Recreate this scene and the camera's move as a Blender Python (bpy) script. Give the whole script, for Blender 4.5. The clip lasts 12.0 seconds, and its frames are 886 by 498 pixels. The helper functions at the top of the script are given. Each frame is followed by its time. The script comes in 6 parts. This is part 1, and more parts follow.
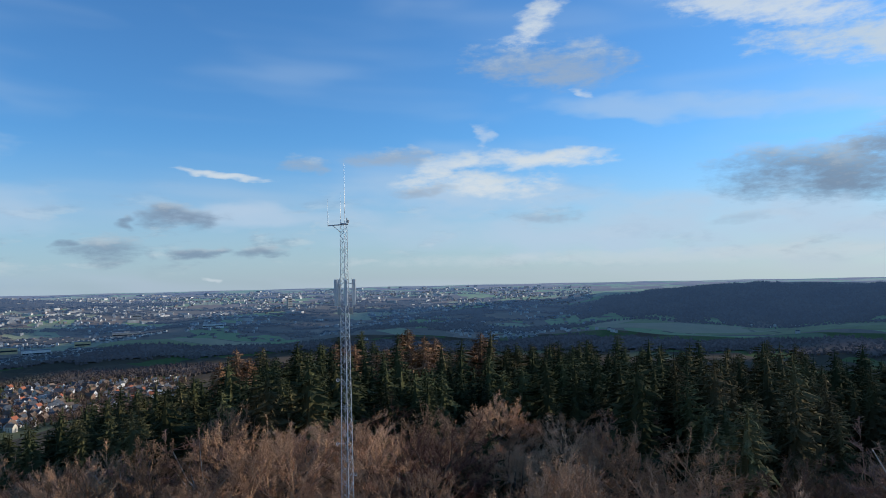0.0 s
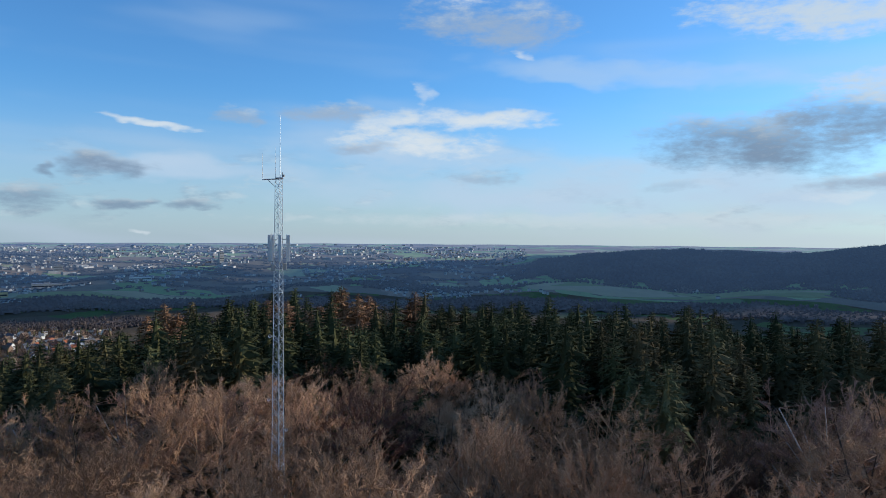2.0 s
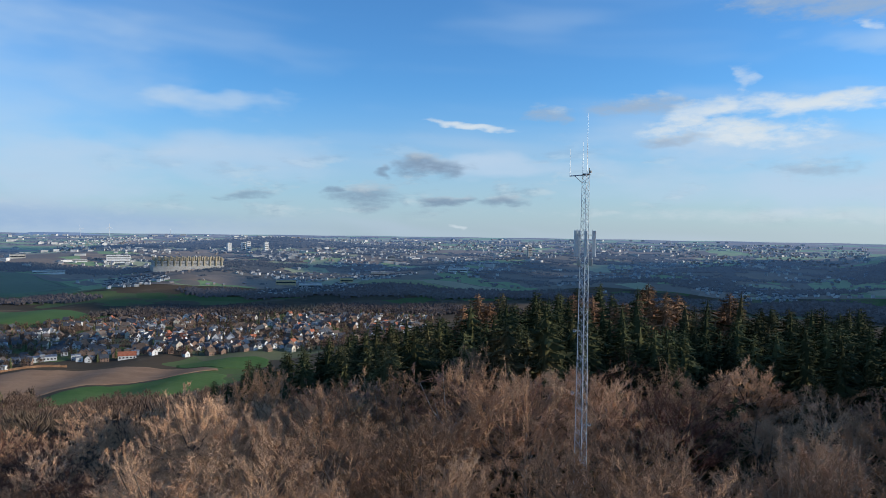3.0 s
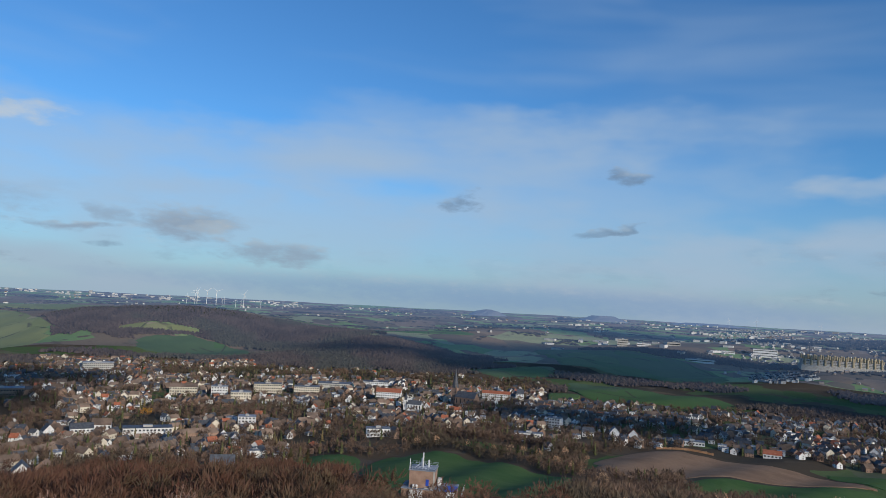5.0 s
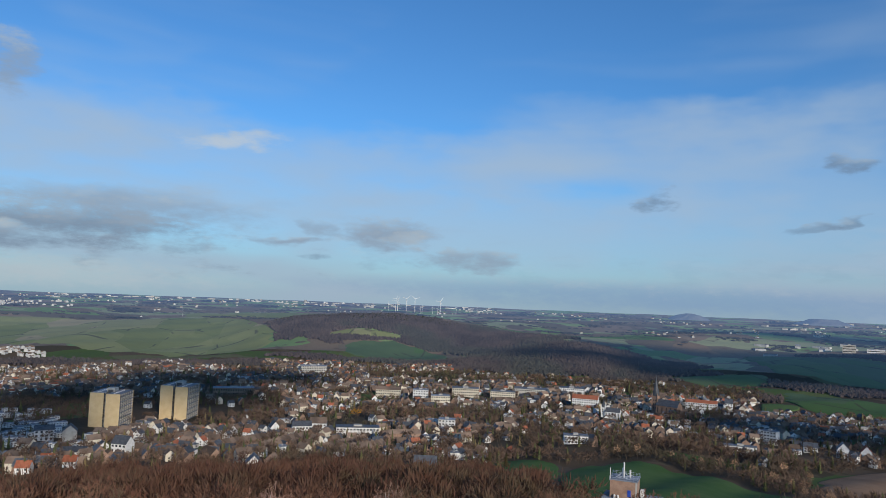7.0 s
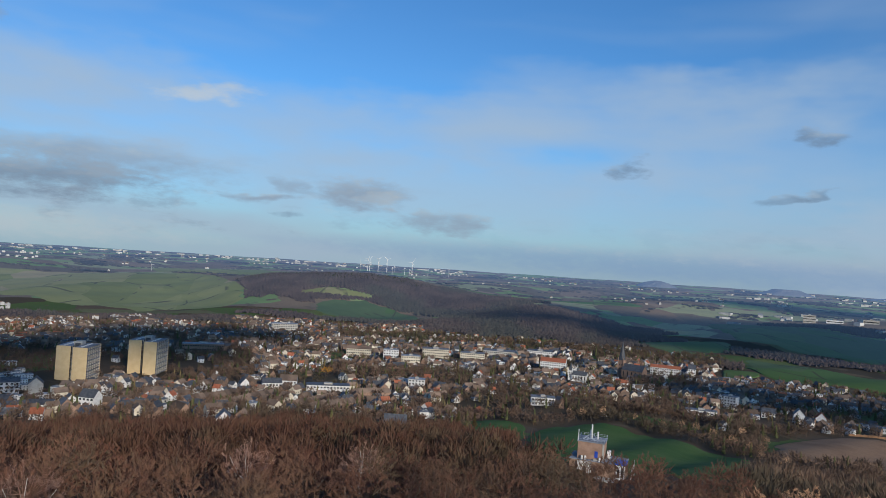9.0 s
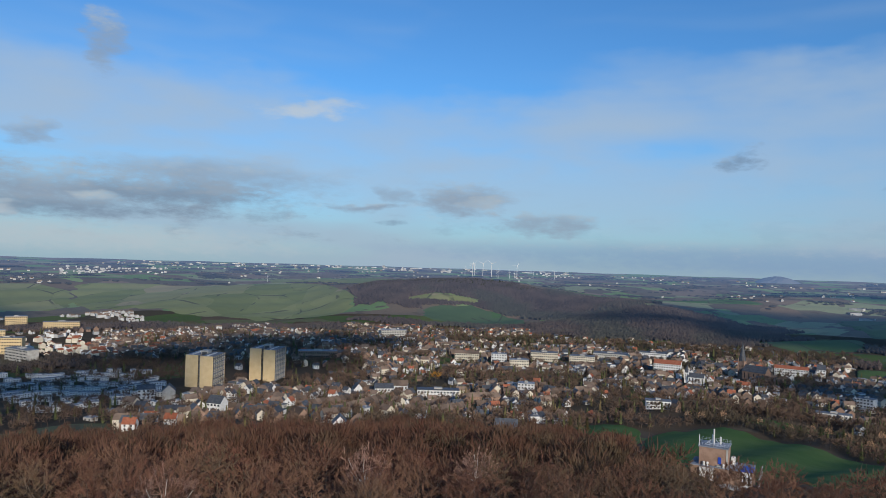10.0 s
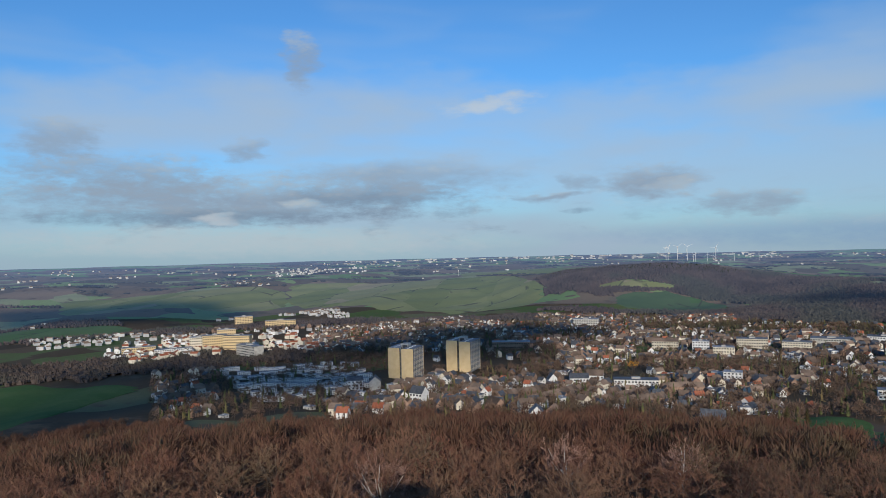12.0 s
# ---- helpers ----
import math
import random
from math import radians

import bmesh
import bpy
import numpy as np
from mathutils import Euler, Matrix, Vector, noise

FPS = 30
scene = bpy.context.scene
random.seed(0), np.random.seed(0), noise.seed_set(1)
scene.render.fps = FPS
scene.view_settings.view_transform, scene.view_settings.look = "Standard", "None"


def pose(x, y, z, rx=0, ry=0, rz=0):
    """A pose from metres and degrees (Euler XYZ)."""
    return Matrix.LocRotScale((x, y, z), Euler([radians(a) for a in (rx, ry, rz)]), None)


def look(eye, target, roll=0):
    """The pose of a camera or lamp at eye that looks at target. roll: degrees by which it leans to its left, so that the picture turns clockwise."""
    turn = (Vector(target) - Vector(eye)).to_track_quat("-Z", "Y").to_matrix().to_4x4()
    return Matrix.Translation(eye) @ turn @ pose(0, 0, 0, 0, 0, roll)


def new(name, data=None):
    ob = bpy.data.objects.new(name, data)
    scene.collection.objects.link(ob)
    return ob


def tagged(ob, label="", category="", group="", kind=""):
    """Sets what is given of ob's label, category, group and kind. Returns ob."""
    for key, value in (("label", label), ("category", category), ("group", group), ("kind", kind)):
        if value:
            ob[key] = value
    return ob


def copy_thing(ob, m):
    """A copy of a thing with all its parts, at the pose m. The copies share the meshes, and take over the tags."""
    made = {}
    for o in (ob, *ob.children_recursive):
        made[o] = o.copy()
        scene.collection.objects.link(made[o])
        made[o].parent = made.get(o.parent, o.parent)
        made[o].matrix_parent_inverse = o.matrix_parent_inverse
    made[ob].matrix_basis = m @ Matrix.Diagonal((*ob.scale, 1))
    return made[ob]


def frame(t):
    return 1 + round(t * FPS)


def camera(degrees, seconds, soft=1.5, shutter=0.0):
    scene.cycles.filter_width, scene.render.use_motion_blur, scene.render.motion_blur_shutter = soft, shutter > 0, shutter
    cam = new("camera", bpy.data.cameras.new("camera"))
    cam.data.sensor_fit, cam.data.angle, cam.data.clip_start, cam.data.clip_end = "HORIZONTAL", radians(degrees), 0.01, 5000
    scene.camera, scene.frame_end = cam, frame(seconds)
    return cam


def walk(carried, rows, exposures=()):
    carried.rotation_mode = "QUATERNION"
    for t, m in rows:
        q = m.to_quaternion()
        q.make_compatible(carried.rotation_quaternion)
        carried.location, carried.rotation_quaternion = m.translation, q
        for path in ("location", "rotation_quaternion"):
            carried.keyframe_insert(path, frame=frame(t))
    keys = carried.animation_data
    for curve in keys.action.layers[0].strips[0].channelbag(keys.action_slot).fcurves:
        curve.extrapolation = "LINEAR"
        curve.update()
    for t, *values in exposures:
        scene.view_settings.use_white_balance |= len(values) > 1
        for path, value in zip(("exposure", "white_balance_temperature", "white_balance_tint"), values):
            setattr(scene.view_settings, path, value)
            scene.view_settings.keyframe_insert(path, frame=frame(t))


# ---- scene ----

# ---------- camera ----------
cam = camera(64.35, 12.0, soft=0.7)
# seconds, yaw, pitch, roll (degrees); the eye shifts by about two metres along the parapet
PATH = [
    (0.0, -0.08, 2.38, 1.26), (0.1, -3.02, 2.28, 1.22), (0.2, -5.20, 2.14, 1.10), (0.3, -6.77, 1.99, 1.03), (0.5, -7.95, 1.89, 0.94), (1.0, -7.89, 1.71, 0.28), (1.5, -9.46, 0.25, -0.11), (1.7, -9.71, -0.30, -0.24), (1.8, -9.18, -0.55, -0.29),
    (2.0, -5.26, -0.97, -0.39), (2.5, 7.51, -1.32, -0.81), (3.0, 19.26, -1.57, -0.78), (3.5, 33.23, -1.38, -0.72), (3.7, 38.73, -0.96, -0.72), (5.3, 72.28, 4.71, -2.39), (5.5, 74.03, 4.64, -1.45), (6.0, 80.13, 4.26, -0.97),
    (6.5, 83.58, 3.99, -1.43), (7.0, 84.10, 4.05, -2.22), (7.5, 82.14, 3.59, -5.35), (7.7, 81.65, 3.19, -5.47), (9.3, 81.79, 0.73, -3.42),
    (9.5, 81.77, 1.23, -2.47), (10.0, 90.29, 0.98, -1.74), (10.5, 95.66, 0.66, -0.38), (11.0, 97.03, 0.46, 0.10), (11.5, 102.99, 0.28, 0.92), (12.0, 105.43, 0.16, 1.37),
]
EYE = 34.0
STEP = [(0.0, 0.0), (7.0, 0.0), (7.7, 0.25), (9.3, 1.6), (10.0, 1.9), (12.0, 2.2)]


def along(t):
    return float(np.interp(t, [a for a, b in STEP], [b for a, b in STEP]))


walk(cam, [(t, pose(-0.34 * along(t), -0.94 * along(t), EYE, 90 + p, r, y)) for t, y, p, r in PATH], exposures=[(0.0, 0.05), (1.5, 0.1), (2.5, 0.15), (3.7, 0.08), (5.3, -0.28), (12.0, -0.25)])

# ---------- sun and sky ----------
SUN_AZ, SUN_EL = -72.0, 17.5          # the sun stands behind and to the right of the first view


def reach(r):
    """Plan distance to scene metres: the town is stretched, the far land is not, to fit the camera's view."""
    return r * float(np.interp(r, [0, 230, 430, 1200, 2600, 6000], [1, 1, 1.3, 1.3, 1, 1]))


def bearing(az, r=1.0):
    """Plan position at a bearing (degrees, counter-clockwise from +y) and a distance of the plan."""
    r = reach(r)
    return -math.sin(radians(az)) * r, math.cos(radians(az)) * r


def make_sun():
    data = bpy.data.lights.new("sun", "SUN")
    data.energy, data.angle, data.color = 4.2, radians(0.6), (1.0, 0.90, 0.76)
    ob = new("sun", data)
    sx, sy = bearing(SUN_AZ, math.cos(radians(SUN_EL)))
    ob.matrix_world = look((sx * 300, sy * 300, math.sin(radians(SUN_EL)) * 300), (0, 0, 0))


make_sun()


class Nodes:
    """Small helper to write node trees."""

    def __init__(self, tree, fresh=True):
        self.tree = tree
        if fresh:
            tree.nodes.clear()

    def node(self, kind, **settings):
        n = self.tree.nodes.new(kind)
        for key, value in settings.items():
            setattr(n, key, value)
        return n

    def put(self, socket, value):
        if isinstance(value, bpy.types.NodeSocket):
            self.tree.links.new(value, socket)
        elif value is not None:
            if isinstance(value, (tuple, list)) and len(value) == 3 and socket.type == "RGBA":
                value = (*value, 1.0)
            socket.default_value = value

    def math(self, op, a, b=None, c=None, clamp=False):
        n = self.node("ShaderNodeMath", operation=op, use_clamp=clamp)
        for k, v in enumerate((a, b, c)):
            if v is not None:
                self.put(n.inputs[k], v)
        return n.outputs[0]

    def mix(self, fac, a, b, blend="MIX"):
        n = self.node("ShaderNodeMix", data_type="RGBA", blend_type=blend)
        self.put(n.inputs[0], fac)
        self.put(n.inputs[6], a)
        self.put(n.inputs[7], b)
        return n.outputs[2]

    def noise(self, vector, scale, detail=3.0, rough=0.55):
        n = self.node("ShaderNodeTexNoise")
        self.put(n.inputs["Vector"], vector)
        self.put(n.inputs["Scale"], scale)
        self.put(n.inputs["Detail"], detail)
        self.put(n.inputs["Roughness"], rough)
        return n.outputs[0]

    def span(self, value, lo, hi, to_lo=0.0, to_hi=1.0, smooth=True):
        n = self.node("ShaderNodeMapRange", interpolation_type="SMOOTHSTEP" if smooth else "LINEAR")
        for k, v in enumerate((value, lo, hi, to_lo, to_hi)):
            self.put(n.inputs[k], v)
        return n.outputs[0]


def make_sky():
    world = bpy.data.worlds.new("sky")
    scene.world = world
    world.use_nodes = True
    n = Nodes(world.node_tree)
    sky = n.node("ShaderNodeTexSky", sky_type="NISHITA", sun_disc=False, sun_elevation=radians(SUN_EL),
                 sun_rotation=radians(-SUN_AZ), altitude=350.0, air_density=1.0, dust_density=0.6, ozone_density=2.5)
    way = n.node("ShaderNodeTexCoord").outputs["Generated"]
    sep = n.node("ShaderNodeSeparateXYZ")
    n.put(sep.inputs[0], way)
    az = n.math("MULTIPLY", n.math("ARCTAN2", n.math("MULTIPLY", sep.outputs[0], -1.0), sep.outputs[1]), 57.2958)
    el = n.math("MULTIPLY", n.math("ARCSINE", sep.outputs[2]), 57.2958)
    flat = n.node("ShaderNodeCombineXYZ")
    n.put(flat.inputs[0], az)
    n.put(flat.inputs[1], n.math("MULTIPLY", el, 2.6))
    ragged = n.math("SUBTRACT", n.math("ADD", n.math("MULTIPLY", n.noise(flat.outputs[0], 0.28, 6.0, 0.62), 0.75), n.math("MULTIPLY", n.noise(flat.outputs[0], 0.95, 4.0, 0.6), 0.45)), 0.6)
    broad = n.math("SUBTRACT", n.noise(flat.outputs[0], 0.05, 2.0, 0.5), 0.5)
    gentle = n.math("SUBTRACT", n.noise(flat.outputs[0], 0.11, 3.0, 0.5), 0.5)
    warp = n.node("ShaderNodeTexNoise")
    n.put(warp.inputs["Vector"], flat.outputs[0])
    warp.inputs["Scale"].default_value, warp.inputs["Detail"].default_value = 0.24, 3.0
    bend = n.node("ShaderNodeSeparateColor")
    n.put(bend.inputs[0], warp.outputs["Color"])
    az_w = n.math("ADD", az, n.math("MULTIPLY_ADD", bend.outputs[0], 6.0, -3.0))
    el_w = n.math("ADD", el, n.math("MULTIPLY_ADD", bend.outputs[1], 2.2, -1.1))
    streaks = n.node("ShaderNodeCombineXYZ")
    n.put(streaks.inputs[0], n.math("ADD", az, n.math("MULTIPLY", broad, 30.0)))
    n.put(streaks.inputs[1], n.math("MULTIPLY", n.math("SUBTRACT", el, n.math("MULTIPLY", az, 0.04)), 6.0))
    wisp = n.noise(streaks.outputs[0], 0.03, 3.0, 0.5)
    # thin high veil, denser low down
    low = n.span(el, 20.0, 2.0)
    veil = n.math("MULTIPLY", n.span(wisp, 0.44, 0.74), n.math("ADD", n.math("MULTIPLY", low, 0.5), 0.25))
    blue = n.mix(1.0, sky.outputs[0], SKY_TINT, "MULTIPLY")
    colour = n.mix(veil, blue, VEIL)
    # pale bank of haze at the horizon
    colour = n.mix(n.math("MULTIPLY", n.span(el, 12.0, -1.0), 0.66), colour, n.mix(n.span(az, 55.0, -30.0), HAZE, WARM_HAZE))

    # banks of small cumulus above the horizon, thicker at both ends of the view
    pack = n.node("ShaderNodeCombineXYZ")
    n.put(pack.inputs[0], az)
    n.put(pack.inputs[1], n.math("MULTIPLY", el, 3.2))
    puffs = n.noise(pack.outputs[0], 0.16, 6.0, 0.6)
    where = n.math("ADD", n.span(az, 52.0, 30.0), n.span(az, 84.0, 100.0))
    band = n.math("MULTIPLY", n.span(el, 0.3, 1.6), n.span(el, 8.5, 4.0))
    cover = n.math("MULTIPLY", n.math("MULTIPLY", n.span(puffs, 0.50, 0.64), band), n.math("ADD", n.math("MULTIPLY", where, 0.28), 0.10))
    lit = n.span(n.noise(pack.outputs[0], 0.33, 4.0, 0.6), 0.42, 0.62)
    colour = n.mix(cover, colour, n.mix(lit, BANK_SHADE, BANK_LIT))

    def cloud(colour, a, e, wide, high, tilt, tint, dense, rough=1.0):
        edge = gentle if tint == VEIL else ragged
        level = wide > 15 and high < 1.4
        az_c, el_c = (az, el) if level else (az_w, el_w)
        da = n.math("MULTIPLY_ADD", az_c, 1.0 / wide, -a / wide)
        de = n.math("MULTIPLY_ADD", el_c, 1.0 / high, n.math("MULTIPLY_ADD", az_c, -tilt / high, (tilt * a - e) / high))
        d = n.math("MULTIPLY_ADD", de, de, n.math("MULTIPLY", da, da))
        body = n.math("SUBTRACT", n.math("MULTIPLY_ADD", edge, 3.4 * (rough + 0.3), 1.0), d)
        if tint == VEIL:
            return n.mix(n.math("MULTIPLY", n.span(body, -0.6, 1.25), dense), colour, tint)
        crest = n.span(n.math("MULTIPLY_ADD", ragged, 3.0, de), 0.0, 1.3)
        tint = n.mix(n.math("MULTIPLY", crest, 0.6), tint, PALE_C)
        return n.mix(n.math("MULTIPLY", n.span(body, -0.45, 1.3), dense), colour, tint)

    for row in CLOUDS:
        colour = cloud(colour, *row)
    back = n.node("ShaderNodeBackground")
    n.put(back.inputs[0], colour)
    back.inputs[1].default_value = SKY
    out = n.node("ShaderNodeOutputWorld")
    n.tree.links.new(back.outputs[0], out.inputs[0])


SKY = 0.12
SKY_TINT = (0.53, 1.0, 1.42)
WHITE_C, GREY_C, DARK_C = (5.2, 5.8, 6.3), (2.6, 3.35, 4.35), (1.5, 2.15, 3.1)
VEIL, HAZE, WARM_HAZE = (3.75, 4.85, 6.15), (3.35, 4.15, 5.3), (4.0, 4.42, 5.05)
PALE_C, BLUE_C = (4.5, 5.2, 5.7), (2.0, 3.2, 5.1)
BANK_SHADE, BANK_LIT = (1.9, 2.5, 3.4), (4.6, 5.2, 5.6)
# bearing, height, half width, half height (degrees), slope, tint, density, raggedness
CLOUDS = [
    # broad thin veils
    (121.8, 11.0, 20.0, 3.6, -0.03, VEIL, 0.75, 0.35), (95.8, 9.6, 22.0, 3.2, -0.05, VEIL, 0.5, 0.3), (56.5, 10.0, 16.0, 5.2, -0.08, VEIL, 0.42, 0.4), (46.5, 4.2, 8.0, 2.0, 0.0, VEIL, 0.6, 0.8),
    (80.0, 6.0, 30.0, 3.4, 0.02, VEIL, 0.55, 0.3), (72.0, 11.5, 26.0, 3.0, -0.10, VEIL, 0.4, 0.5), (66.0, 14.0, 14.0, 2.0, 0.10, VEIL, 0.35, 0.4), (36.5, 5.5, 9.0, 2.0, 0.0, VEIL, 0.5, 0.9), (12.4, 5.2, 7.5, 1.1, 0.0, VEIL, 0.85, 0.8),
    (-18.6, 3.6, 24.0, 1.9, 0.0, VEIL, 0.8, 0.7), (-5.6, 6.4, 13.0, 1.3, 0.05, VEIL, 0.7, 0.9), (37.0, 9.5, 4.6, 1.1, -0.02, VEIL, 0.8, 0.8), (-21.6, 12.5, 12.0, 1.0, 0.10, VEIL, 0.45, 1.0),
    # lilac bank along the horizon
    (64.0, 0.7, 30.0, 1.35, 0.010, BLUE_C, 0.72, 0.15), (-18.6, 1.4, 26.0, 0.6, 0.0, PALE_C, 0.5, 0.8), (120.8, 1.1, 20.0, 1.3, 0.02, PALE_C, 0.75, 0.4),
    # grey bodies
    (121.3, 4.4, 18.5, 2.0, 0.008, GREY_C, 0.92, 0.55), (129.8, 6.2, 8.0, 1.6, 0.03, GREY_C, 0.8, 0.7), (133.8, 8.6, 3.2, 1.5, -0.05, GREY_C, 0.7, 0.8), (123.8, 3.1, 16.0, 0.8, 0.0, DARK_C, 0.6, 0.6),
    (111.8, 4.6, 7.0, 1.1, 0.02, DARK_C, 0.5, 0.6), (108.0, 6.0, 9.0, 1.5, 0.02, GREY_C, 0.7, 0.3), (116.4, 15.0, 1.7, 2.3, 0.0, GREY_C, 0.75, 0.7), (121.3, 8.2, 1.6, 1.1, 0.0, GREY_C, 0.7, 0.7),
    (88.7, 5.0, 3.6, 1.3, 0.0, GREY_C, 0.9, 0.6), (82.1, 3.3, 4.6, 1.0, 0.01, GREY_C, 0.75, 0.8), (96.8, 4.2, 3.2, 0.4, 0.0, GREY_C, 0.85, 0.5), (94.3, 5.2, 1.6, 0.7, 0.3, GREY_C, 0.6, 0.6), (94.8, 3.1, 1.4, 0.35, 0.0, DARK_C, 0.5, 0.6),
    (67.3, 8.1, 1.7, 0.8, -0.35, DARK_C, 0.6, 1.1), (54.1, 10.5, 1.6, 0.7, -0.1, DARK_C, 0.65, 1.1), (54.2, 6.5, 1.5, 0.4, -0.25, DARK_C, 0.6, 1.0), (56.2, 6.1, 1.2, 0.4, -0.25, DARK_C, 0.5, 1.0),
    (4.0, 9.6, 3.8, 0.9, 0.0, GREY_C, 0.8, 0.6), (10.9, 9.5, 1.7, 0.7, 0.0, GREY_C, 0.7, 0.6), (20.1, 5.0, 2.9, 0.95, 0.0, DARK_C, 0.95, 0.4), (24.0, 4.7, 0.9, 0.6, 0.0, DARK_C, 0.9, 0.4),
    (25.6, 2.7, 2.4, 1.2, 0.0, DARK_C, 0.75, 0.6), (19.1, 2.4, 2.8, 0.6, 0.0, DARK_C, 0.85, 0.7), (14.0, 2.2, 2.6, 0.45, 0.0, DARK_C, 0.75, 0.7), (28.0, 3.3, 0.9, 0.4, 0.0, DARK_C, 0.75, 0.7), (35.5, 2.6, 2.2, 0.4, 0.0, DARK_C, 0.6, 0.7),
    (-8.8, 5.0, 2.7, 0.6, 0.03, GREY_C, 0.6, 0.7), (-9.2, 16.6, 6.6, 1.9, 0.064, GREY_C, 0.75, 0.7), (-29.1, 7.0, 8.0, 2.2, 0.07, DARK_C, 0.95, 0.5), (-36.6, 8.6, 6.0, 2.0, 0.05, DARK_C, 0.85, 0.6), (-37.3, 3.9, 5.0, 0.75, 0.03, GREY_C, 0.9, 0.6), (-23.6, 4.2, 2.0, 0.5, 0.0, GREY_C, 0.4, 0.8),
    # steam above far works
    (17.8, -0.1, 0.45, 0.3, 0.2, WHITE_C, 0.6, 0.5),
    # sunlit white
    (17.5, 8.35, 3.9, 0.32, 0.09, WHITE_C, 0.95, 0.35), (-7.9, 9.4, 6.2, 0.75, 0.02, WHITE_C, 0.97, 0.5), (-3.2, 7.6, 6.2, 1.15, 0.03, WHITE_C, 0.95, 0.7), (-0.6, 9.2, 3.0, 1.0, -0.25, WHITE_C, 0.7, 0.7), (1.5, 7.0, 2.7, 0.7, 0.0, GREY_C, 0.8, 0.6),
    (-3.8, 11.4, 1.3, 0.8, -0.2, WHITE_C, 0.5, 0.8), (-8.3, 20.0, 2.8, 1.3, -0.3, WHITE_C, 0.85, 0.7), (-11.6, 14.35, 0.9, 0.45, 0.3, WHITE_C, 0.6, 0.8), (-26.1, 18.7, 8.0, 1.2, 0.166, WHITE_C, 0.85, 0.7), (-33.6, 15.6, 9.0, 1.6, 0.11, PALE_C, 0.85, 0.8), (-37.6, 10.6, 4.6, 1.3, 0.05, PALE_C, 0.8, 0.7),
    (101.3, 11.6, 4.2, 0.7, -0.06, WHITE_C, 0.75, 0.6), (116.8, 4.1, 1.9, 0.5, 0.0, PALE_C, 0.85, 0.6), (123.2, 2.95, 2.3, 0.35, 0.0, WHITE_C, 0.7, 0.5), (87.0, 4.8, 1.5, 0.7, 0.0, PALE_C, 0.5, 0.7), (-34.6, 3.0, 2.0, 0.5, 0.0, WHITE_C, 0.5, 0.7),
]
make_sky()

# ---------- materials ----------


def material(name, a, b, rough=0.8, scale=1.0, spread=0.0, bump=0.0, fine=None, metal=0.0, third=None):
    """A surface of two mottled colours (and a third in broad patches), with fine relief; spread varies single objects."""
    m = bpy.data.materials.new(name)
    m.use_nodes = True
    n = Nodes(m.node_tree)
    place = n.node("ShaderNodeNewGeometry").outputs["Position"]
    broad = n.noise(place, scale, 4.0)
    colour = n.mix(n.span(broad, 0.34, 0.66), a, b)
    small = n.noise(place, fine or scale * 9.0, 3.0)
    colour = n.mix(0.55, colour, n.mix(small, (0.35, 0.35, 0.35), (0.66, 0.66, 0.66)), "OVERLAY")
    if third:
        colour = n.mix(n.span(n.noise(place, scale * 0.37, 3.0), 0.5, 0.68), colour, third)
    if spread:
        luck = n.node("ShaderNodeObjectInfo").outputs["Random"]
        colour = n.mix(1.0, colour, n.mix(luck, (1 - spread,) * 3, (1 + spread,) * 3), "MULTIPLY")
    p = n.node("ShaderNodeBsdfPrincipled")
    n.put(p.inputs["Base Color"], colour)
    p.inputs["Roughness"].default_value = rough
    p.inputs["Metallic"].default_value = metal
    p.inputs["Specular IOR Level"].default_value = 0.3 if rough < 0.72 else 0.06
    if bump:
        bm = n.node("ShaderNodeBump")
        bm.inputs["Strength"].default_value = bump
        n.put(bm.inputs["Height"], small)
        n.tree.links.new(bm.outputs[0], p.inputs["Normal"])
    out = n.node("ShaderNodeOutputMaterial")
    n.tree.links.new(p.outputs[0], out.inputs[0])
    return m


M_SOIL = material("woodland_floor", (0.11, 0.068, 0.042), (0.16, 0.10, 0.06), 0.95, 0.08, bump=0.4)
M_GRASS = material("winter_grass", (0.055, 0.110, 0.032), (0.080, 0.130, 0.042), 0.9, 0.02, bump=0.3)
M_PLOUGH = material("ploughed_earth", (0.22, 0.135, 0.085), (0.28, 0.175, 0.11), 0.95, 0.03, bump=0.5)
M_TWIG = material("tan_bare_twigs", (0.44, 0.262, 0.155), (0.53, 0.335, 0.205), 0.85, 0.10, spread=0.38, third=(0.37, 0.215, 0.125))
M_REDTWIG = material("reddish_bare_twigs", (0.135, 0.064, 0.046), (0.16, 0.092, 0.062), 0.85, 0.10, spread=0.42, third=(0.13, 0.093, 0.06))
M_BROWNTWIG = material("brown_bare_twigs", (0.115, 0.078, 0.058), (0.165, 0.108, 0.078), 0.85, 0.012, third=(0.085, 0.072, 0.05))
M_PINKTWIG = material("pinkish_birch_twigs", (0.30, 0.17, 0.125), (0.34, 0.21, 0.16), 0.85, 0.2, spread=0.2)
M_BIRCH = material("pale_birch_bark", (0.42, 0.38, 0.33), (0.55, 0.51, 0.46), 0.8, 1.2)
M_BARK = material("grey_brown_bark", (0.105, 0.076, 0.056), (0.15, 0.11, 0.082), 0.9, 0.6, spread=0.2)
M_NEEDLE = material("dark_spruce_needles", (0.050, 0.058, 0.026), (0.080, 0.082, 0.036), 0.9, 0.09, spread=0.5, third=(0.13, 0.098, 0.048))
M_LARCH = material("rusty_larch_twigs", (0.23, 0.125, 0.068), (0.31, 0.175, 0.095), 0.85, 0.2, spread=0.25)
